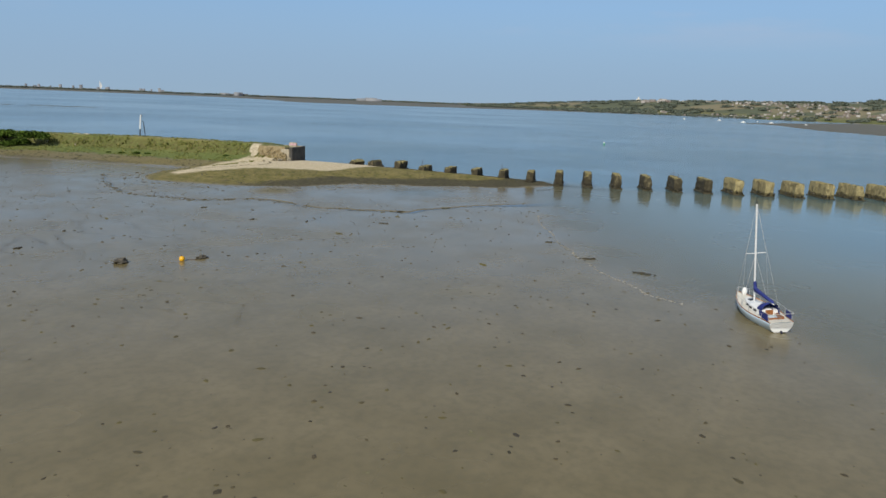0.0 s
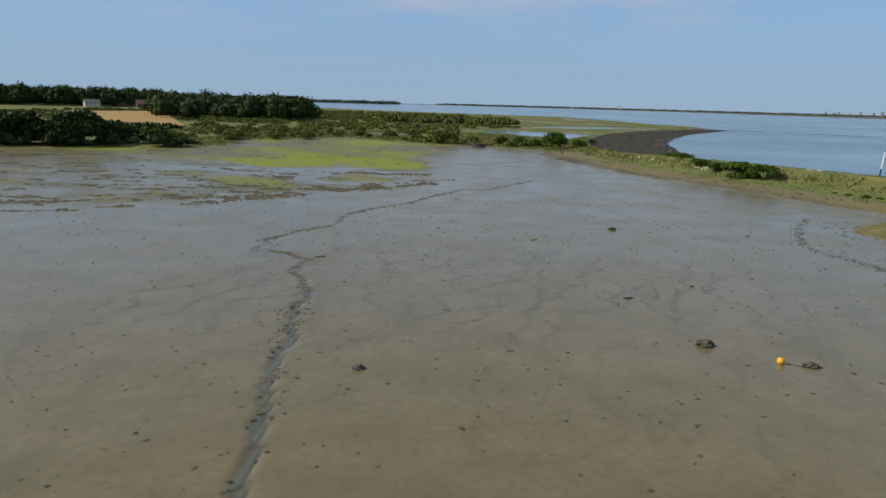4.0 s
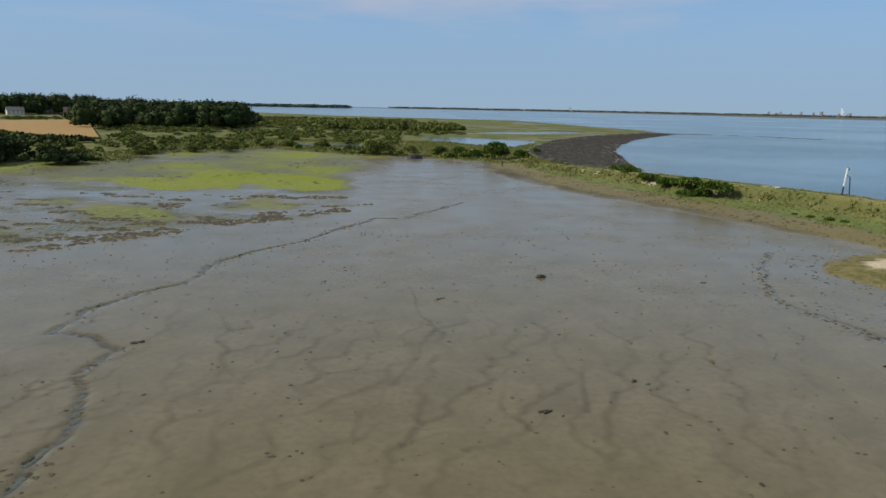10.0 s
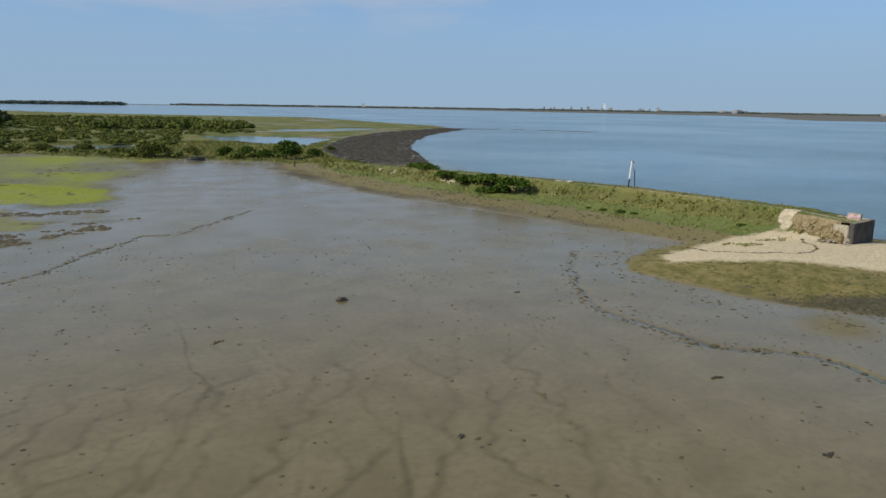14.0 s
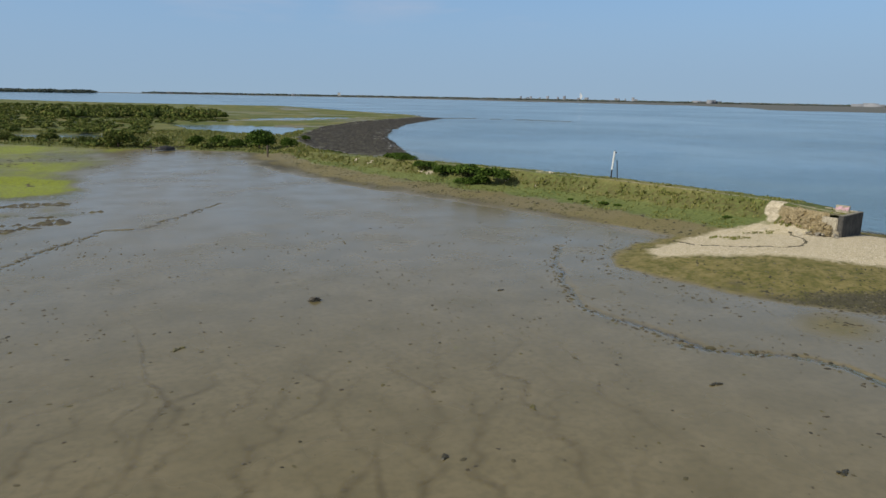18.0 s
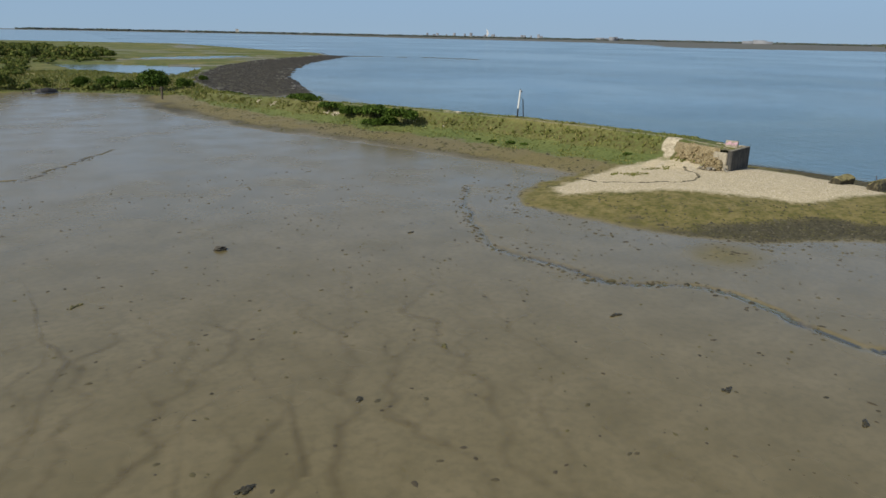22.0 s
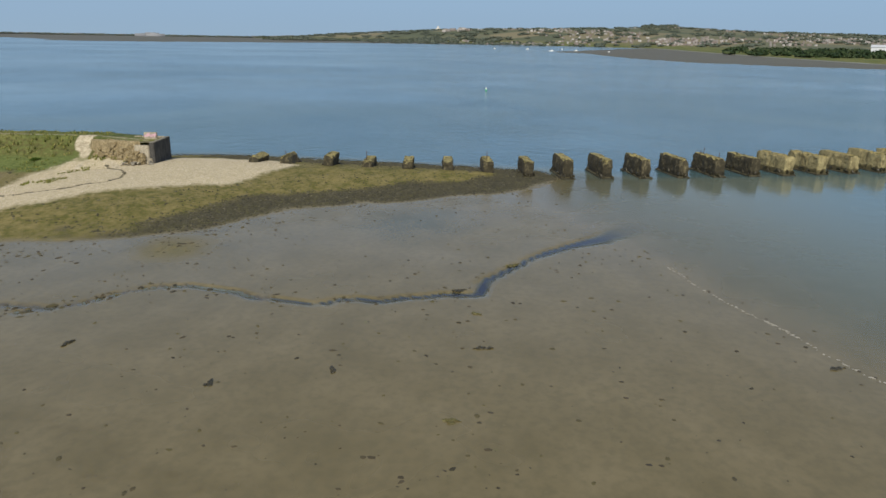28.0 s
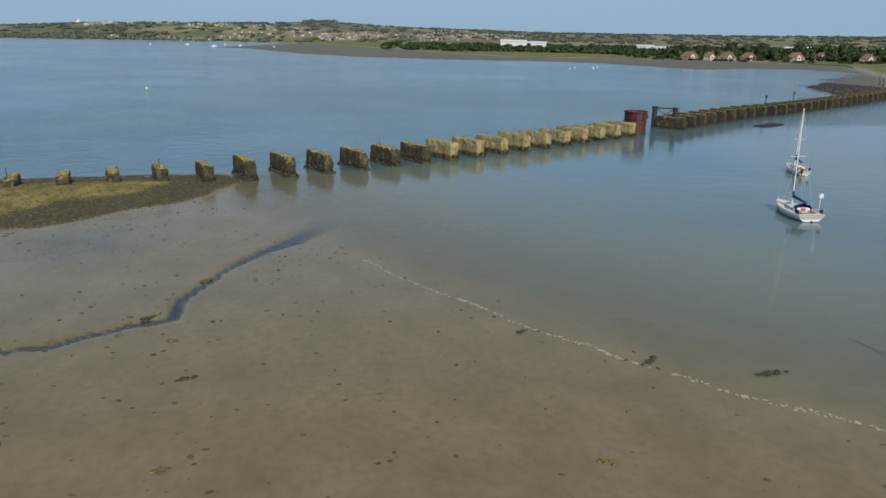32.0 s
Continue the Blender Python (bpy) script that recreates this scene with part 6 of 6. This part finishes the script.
far_wood = crowns(420, lambda px, py, z, r: r < 2, -900, 3600, -330, 3760, 40, 13, 101)
far_wood[:, 2] = 0.3
wood("far_island_woods", far_wood, hazy_leaf, 4.5, 102, "wooded far shore across the harbour", 1.0)

bm = bmesh.new()
bm.faces.new([bm.verts.new((x, y, max(ground_at(x, y), 1.2) + 0.45)) for x, y in FIELD])
bmesh.ops.triangulate(bm, faces=bm.faces)
bmesh.ops.solidify(bm, geom=bm.faces[:], thickness=0.4)
tagged(part("barley_field", bm, crop_gold), "golden field of ripe barley behind the hedge", "field", kind="structure")

# timber post, wreck and groyne stakes at the head of the bay
post = thing("timber_post", pose(56.2, 267.5, 0), "old upright timber post standing in the mud", "post")
part("stake", rods(((0, 0, -0.4), (0.1, 0, 4.0), 0.28), sides=8), timber, post)
part("cross_piece", boxes((-0.5, -0.15, 3.4, 0.9, 0.15, 3.7), bevel=0.03), timber, post)
wreck = thing("boat_wreck", pose(26, 299, 0.35, 0, 0, 10), "dark rotten timber hulk with bare ribs on the shore", "wreck")
part("hulk", loft([[(x, w * math.cos(a) - 0.3, 0.1 + h * math.sin(a)) for a in (j * math.pi / 8 for j in range(9))] for x, w, h in ((-3, 0.4, 0.5), (-1.5, 1.2, 1.2), (0.5, 1.4, 1.5), (2.5, 0.8, 1.0), (3.4, 0.2, 0.5))]), black_steel, wreck)
for k in range(7):
    part("rib", rods(((-6 + k * 2.1, 0.6, -0.3), (-6.2 + k * 2.1, 0.8 + 0.2 * math.sin(k), 1.2 + 0.5 * math.sin(k * 1.7)), 0.12)), timber, wreck)
part("plank", boxes((-5.5, 0.5, 0.8, 7.0, 0.75, 1.1), bevel=0.03), timber, wreck)


# ---- houses ----
def house(m, length, deep, eaves, ridge, wall, roof, label, windows=4, chimney=True, group="", hip=False):
    ob = thing("house", m, label, "house", group)
    l, d = length / 2, deep / 2
    bm = bmesh.new()
    v = [bm.verts.new(p) for p in ((-l, -d, -0.5), (l, -d, -0.5), (l, d, -0.5), (-l, d, -0.5), (-l, -d, eaves), (l, -d, eaves), (l, d, eaves), (-l, d, eaves), (-l, 0, eaves + 0.02 if hip else ridge), (l, 0, eaves + 0.02 if hip else ridge))]
    for f in ((0, 1, 5, 4), (2, 3, 7, 6), (1, 2, 6, 9, 5), (3, 0, 4, 8, 7)):
        bm.faces.new([v[k] for k in f])
    part("wall", bm, wall, ob)
    o = 0.4
    slope = part("roof", loft([[(x, -d - o, eaves - 0.25), (x, 0, ridge), (x, d + o, eaves - 0.25), (x, d + o, eaves), (x, 0, ridge + 0.3), (x, -d - o, eaves)] for x in (-l - o, l + o)]), roof, ob) if not hip else part("roof", loft([[(x, -d - o, eaves - 0.25), (x, 0, top - 0.3), (x, d + o, eaves - 0.25), (x, d + o, eaves), (x, 0, top), (x, -d - o, eaves)] for x, top in ((-l - o, eaves + 0.1), (-l * 0.4, ridge), (l * 0.4, ridge), (l + o, eaves + 0.1))]), roof, ob)
    if hip:
        gable = part("front_gable", loft([[(l * 0.35 + w, y, 0) for w in (-2.4, 2.4)] + [(l * 0.35 + 2.4, y, eaves), (l * 0.35, y, eaves + 3), (l * 0.35 - 2.4, y, eaves)] for y in (-d - 1.6, -d + 1)]), render_white, ob, "pale rendered gable")
        part("gable_window", boxes((l * 0.35 - 0.9, -d - 1.66, eaves - 2.2, l * 0.35 + 0.9, -d - 1.58, eaves - 0.6)), smoked, gable)
    if chimney:
        part("chimney", boxes((l * 0.5 - 0.5, -0.5, ridge - 0.8, l * 0.5 + 0.5, 0.5, ridge + 1.4)), brick_red, slope)
    for k in range(windows):
        x = -l + (k + 0.5) * length / windows
        for z in (1.0, eaves - 1.6) if eaves > 4 else (1.0,):
            for side in (-1, 1):
                frame_ob = part("window", boxes((x - 0.65, side * (d + 0.02) - 0.04, z, x + 0.65, side * (d + 0.02) + 0.04, z + 1.3)), white_paint, ob)
                part("pane", boxes((x - 0.52, side * (d + 0.05) - 0.03, z + 0.12, x + 0.52, side * (d + 0.05) + 0.03, z + 1.18)), smoked, frame_ob)
    return ob


def toward_camera(x, y, turn=0.0):
    return pose(x, y, max(0.5, ground_at(x, y)), 0, 0, math.degrees(math.atan2(y - 45, x - 33)) - 90 + turn)


house(toward_camera(-402, 800, 8), 16, 9, 4.5, 8.0, render_white, tile_grey, "white rendered farmhouse with grey roof before dark woods")
house(toward_camera(-384, 838, -6), 26, 10, 4.2, 9.5, brick_red, tile_grey, "long brick barn with grey roof before dark woods", 6, False)
house(toward_camera(-352, 815, 4), 11, 9, 4.0, 8.5, brick_red, tile_red, "small red brick house with tiled roof")
for k, (x, y, l) in enumerate(((873, -409, 22), (866, -432, 15), (851, -447, 21), (847, -473, 19), (834, -528, 20), (829, -559, 13), (812, -590, 17), (760, -566, 16))):
    house(toward_camera(x, y, 6 * math.sin(k * 2)), l, 12, 4.8, 10.5, plaster if k % 3 else brick_red, tile_red, "red-roofed brick house among trees by the water", 4, True, "waterside houses", True)



def shed(az, far, wide, tall, label):
    x, y = 33 + far * math.sin(radians(az)), 48 + far * math.cos(radians(az))
    ob = thing("warehouse", toward_camera(x, y), label, "warehouse", "pale warehouses")
    part("wall", boxes((-wide / 2, -20, -3, wide / 2, 20, tall)), metal_white, ob)
    part("roof", loft([[(px, -21, tall), (px, 0, tall * 1.25), (px, 21, tall), (px, 21, tall + 0.4), (px, 0, tall * 1.25 + 0.4), (px, -21, tall + 0.4)] for px in (-wide / 2 - 1, wide / 2 + 1)]), metal_white, ob)
    for k in range(int(wide / 14)):
        part("loading_door", boxes((-wide / 2 + 4 + k * 14, -20.15, -3, -wide / 2 + 9 + k * 14, -19.95, tall * 0.5)), tile_grey, ob)
    return ob


for az, far, wide, tall in ((105.2, 1500, 52, 15), (106.8, 1550, 52, 13), (115.3, 1500, 34, 11), (117.0, 1600, 60, 9), (118.4, 1650, 40, 8), (125.8, 1700, 50, 12)):
    shed(az, far, wide, tall, "large pale metal warehouse beyond the shore")

# low sea wall and slip below the waterside houses
sea_wall = thing("sea_wall", pose(0, 0, 0), "low pale concrete sea wall by the waterside houses", "wall")
for (ax, ay), (bx, by) in zip([(845, -440), (800, -470), (740, -482), (690, -484)], [(800, -470), (740, -482), (690, -484), (640, -452)]):
    ln, at = math.dist((ax, ay), (bx, by)), math.degrees(math.atan2(by - ay, bx - ax))
    bm = boxes((0, -0.4, -0.5, ln, 0.4, 2.2))
    bmesh.ops.transform(bm, matrix=pose(ax, ay, 0, 0, 0, at), verts=bm.verts)
    part("wall_length", bm, wall_pale, sea_wall)


village = np.concatenate([polar_crowns(117, 140, 1015, 1200, 330, 22, 15, 201), polar_crowns(121, 140, 1020, 1100, 110, 20, 19, 233)])
village = np.concatenate([village, polar_crowns(114, 130, 960, 1000, 34, 10, 8, 232), polar_crowns(116, 136, 925, 945, 60, 6, 2.6, 234), polar_crowns(113, 122, 1000, 1150, 60, 18, 10, 202), polar_crowns(127, 140, 960, 1000, 30, 18, 14, 203)])
wood("village_trees", village, town_leaf, 1.9, 204, "green trees round the waterside village", 0.8)
belt = np.concatenate([polar_crowns(95, 140, 1250, 1900, 520, 26, 10, 205), polar_crowns(100, 118, 1150, 1300, 130, 18, 7, 206)])
wood("inland_trees", belt, town_leaf, 3.2, 207, "broad belt of trees behind the shore", 0.8)
downs = np.concatenate([polar_crowns(68, 140, 2300, 3000, 380, 34, 8, 208), polar_crowns(64, 140, 3000, 3800, 420, 42, 9, 209), polar_crowns(62, 140, 3900, 4350, 380, 46, 8, 210), polar_crowns(89, 91.2, 4250, 4330, 50, 50, 22, 211)])
wood("hill_woods", downs, hazy_leaf, 3.6, 212, "hedges and woods on the far hills", 0.7)


def town(name, rows, mats, label):
    """Far-off houses too small to tell apart: rows of x, y, z, width, depth, height."""
    rows = np.asarray(rows)
    n = len(rows)
    c = np.array([(-1, -1, 0), (1, -1, 0), (1, 1, 0), (-1, 1, 0), (-1, -1, 1), (1, -1, 1), (1, 1, 1), (-1, 1, 1)], float)
    f = np.array([(0, 1, 5, 4), (1, 2, 6, 5), (2, 3, 7, 6), (3, 0, 4, 7), (4, 5, 6, 7)])
    p = c[None] * np.stack([rows[:, 3] / 2, rows[:, 4] / 2, rows[:, 5]], -1)[:, None]
    a = np.arctan2(rows[:, 1], rows[:, 0])
    q = np.stack([p[..., 0] * np.sin(a)[:, None] + p[..., 1] * np.cos(a)[:, None], -p[..., 0] * np.cos(a)[:, None] + p[..., 1] * np.sin(a)[:, None], p[..., 2]], -1) + rows[:, None, :3]
    return tagged(soup(name, q.reshape(-1, 3), (f[None] + 8 * np.arange(n)[:, None, None]).reshape(-1, 4), mats), label, "town", kind="stuff")


def polar_blocks(az0, az1, near, far, count, wide, tall, seed, clump=0.0):
    rng = np.random.RandomState(seed)
    a, r = np.radians(rng.uniform(az0, az1, count)), rng.uniform(near, far, count)
    px, py = 33 + r * np.sin(a), 48 + r * np.cos(a)
    ok = grain(px, py, 260, seed, 2) > clump
    z = np.maximum(land(px, py)[0], 0.3)
    return np.stack([px, py, z, rng.uniform(0.6, 1.4, count) * wide, np.full(count, wide * 0.7), rng.uniform(0.7, 1.3, count) * tall], -1)[ok]


town_mat = vary("far_town_walls", (0.22, 0.21, 0.20), (0.15, 0.115, 0.10), (0.40, 0.39, 0.37), (0.16, 0.13, 0.115), (0.20, 0.19, 0.175))
town("hill_town", np.concatenate([polar_blocks(74, 106, 2500, 3700, 1300, 8, 5.5, 221, 0.05), polar_blocks(90, 104, 2350, 2700, 420, 10, 6, 222, 0.0), polar_blocks(73.5, 75.5, 3500, 3700, 14, 26, 10, 223, -1)]), town_mat, "pale houses scattered over the far hillside")
skyline = np.concatenate([polar_blocks(-1, 62, 4450, 4600, 420, 26, 8, 224, -0.3), polar_blocks(26, 36, 4500, 4600, 16, 14, 22, 225, -1), polar_blocks(50.5, 52, 4300, 4400, 8, 70, 16, 226, -1), polar_blocks(40, 42, 4400, 4500, 7, 40, 16, 227, -1)])
town("far_city", skyline, vary("far_city_walls", (0.13, 0.14, 0.16), (0.24, 0.25, 0.27), (0.11, 0.12, 0.14)), "low city skyline on the far shore")
shoreline = polar_crowns(-2, 66, 4380, 4520, 620, 60, 7, 228, 0.3)
wood("far_shore_trees", shoreline, hazy_leaf, 6.0, 229, "thin dark line of trees on the far shore", 0.8)
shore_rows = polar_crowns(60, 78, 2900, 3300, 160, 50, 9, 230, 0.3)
wood("far_bank_trees", shore_rows, hazy_leaf, 5.0, 231, "low dark trees on the far bank", 0.8)


def polar(az, far):
    return 33 + far * math.sin(radians(az)), 48 + far * math.cos(radians(az))


x, y = polar(31.5, 4550)
sail = thing("sail_tower", pose(x, y, 0, 0, 0, -31.5), "tall white sail-shaped tower on the far shore", "tower")
part("shaft", rods(((-2, 0, 0), (-2, 0, 52), 2.2)), white_paint, sail)
part("sail", loft([[(-2, -1, z), (-2 + w, -1, z), (-2 + w, 1, z), (-2, 1, z)] for z, w in ((8, 2), (16, 9), (28, 12), (40, 8), (50, 1))]), white_paint, sail)
x, y = polar(12.2, 4450)
block = thing("tower_block", pose(x, y, 0, 0, 0, -12), "pale tower block on the far shore", "tower block")
part("wall", boxes((-9, -7, 0, 9, 7, 22)), render_white, block)
part("roof", boxes((-9.5, -7.5, 22, 9.5, 7.5, 23)), tile_grey, block)
x, y = polar(73.1, 4280)
dome = thing("hilltop_building", pose(x, y, ground_at(x, y), 0, 0, -73), "white building on the far hilltop", "building")
part("wall", boxes((-12, -6, -2, 12, 6, 14)), render_white, dome)
part("tower", boxes((-4, -4, 14, 4, 4, 24)), render_white, dome)
for k, (az, far) in enumerate(((77.6, 1480), (80.2, 1500), (82.1, 1350), (84.0, 1400), (86.5, 1300), (82.9, 1520))):
    x, y = polar(az, far)
    boat = thing("moored_boat", pose(x, y, 0, 0, 0, 40 + 30 * k), "small white motor boat moored far out", "boat", "boats moored far out")
    part("hull", loft([[(px, w, 1.0), (px, w * 0.7, -0.2), (px, -w * 0.7, -0.2), (px, -w, 1.0)] for px, w in ((-4, 1.3), (-1, 1.5), (2, 1.2), (4.4, 0.1))]), gelcoat, boat)
    part("cabin", boxes((-2, -1, 1.0, 1.4, 1, 2.4), bevel=0.2), gelcoat, boat)
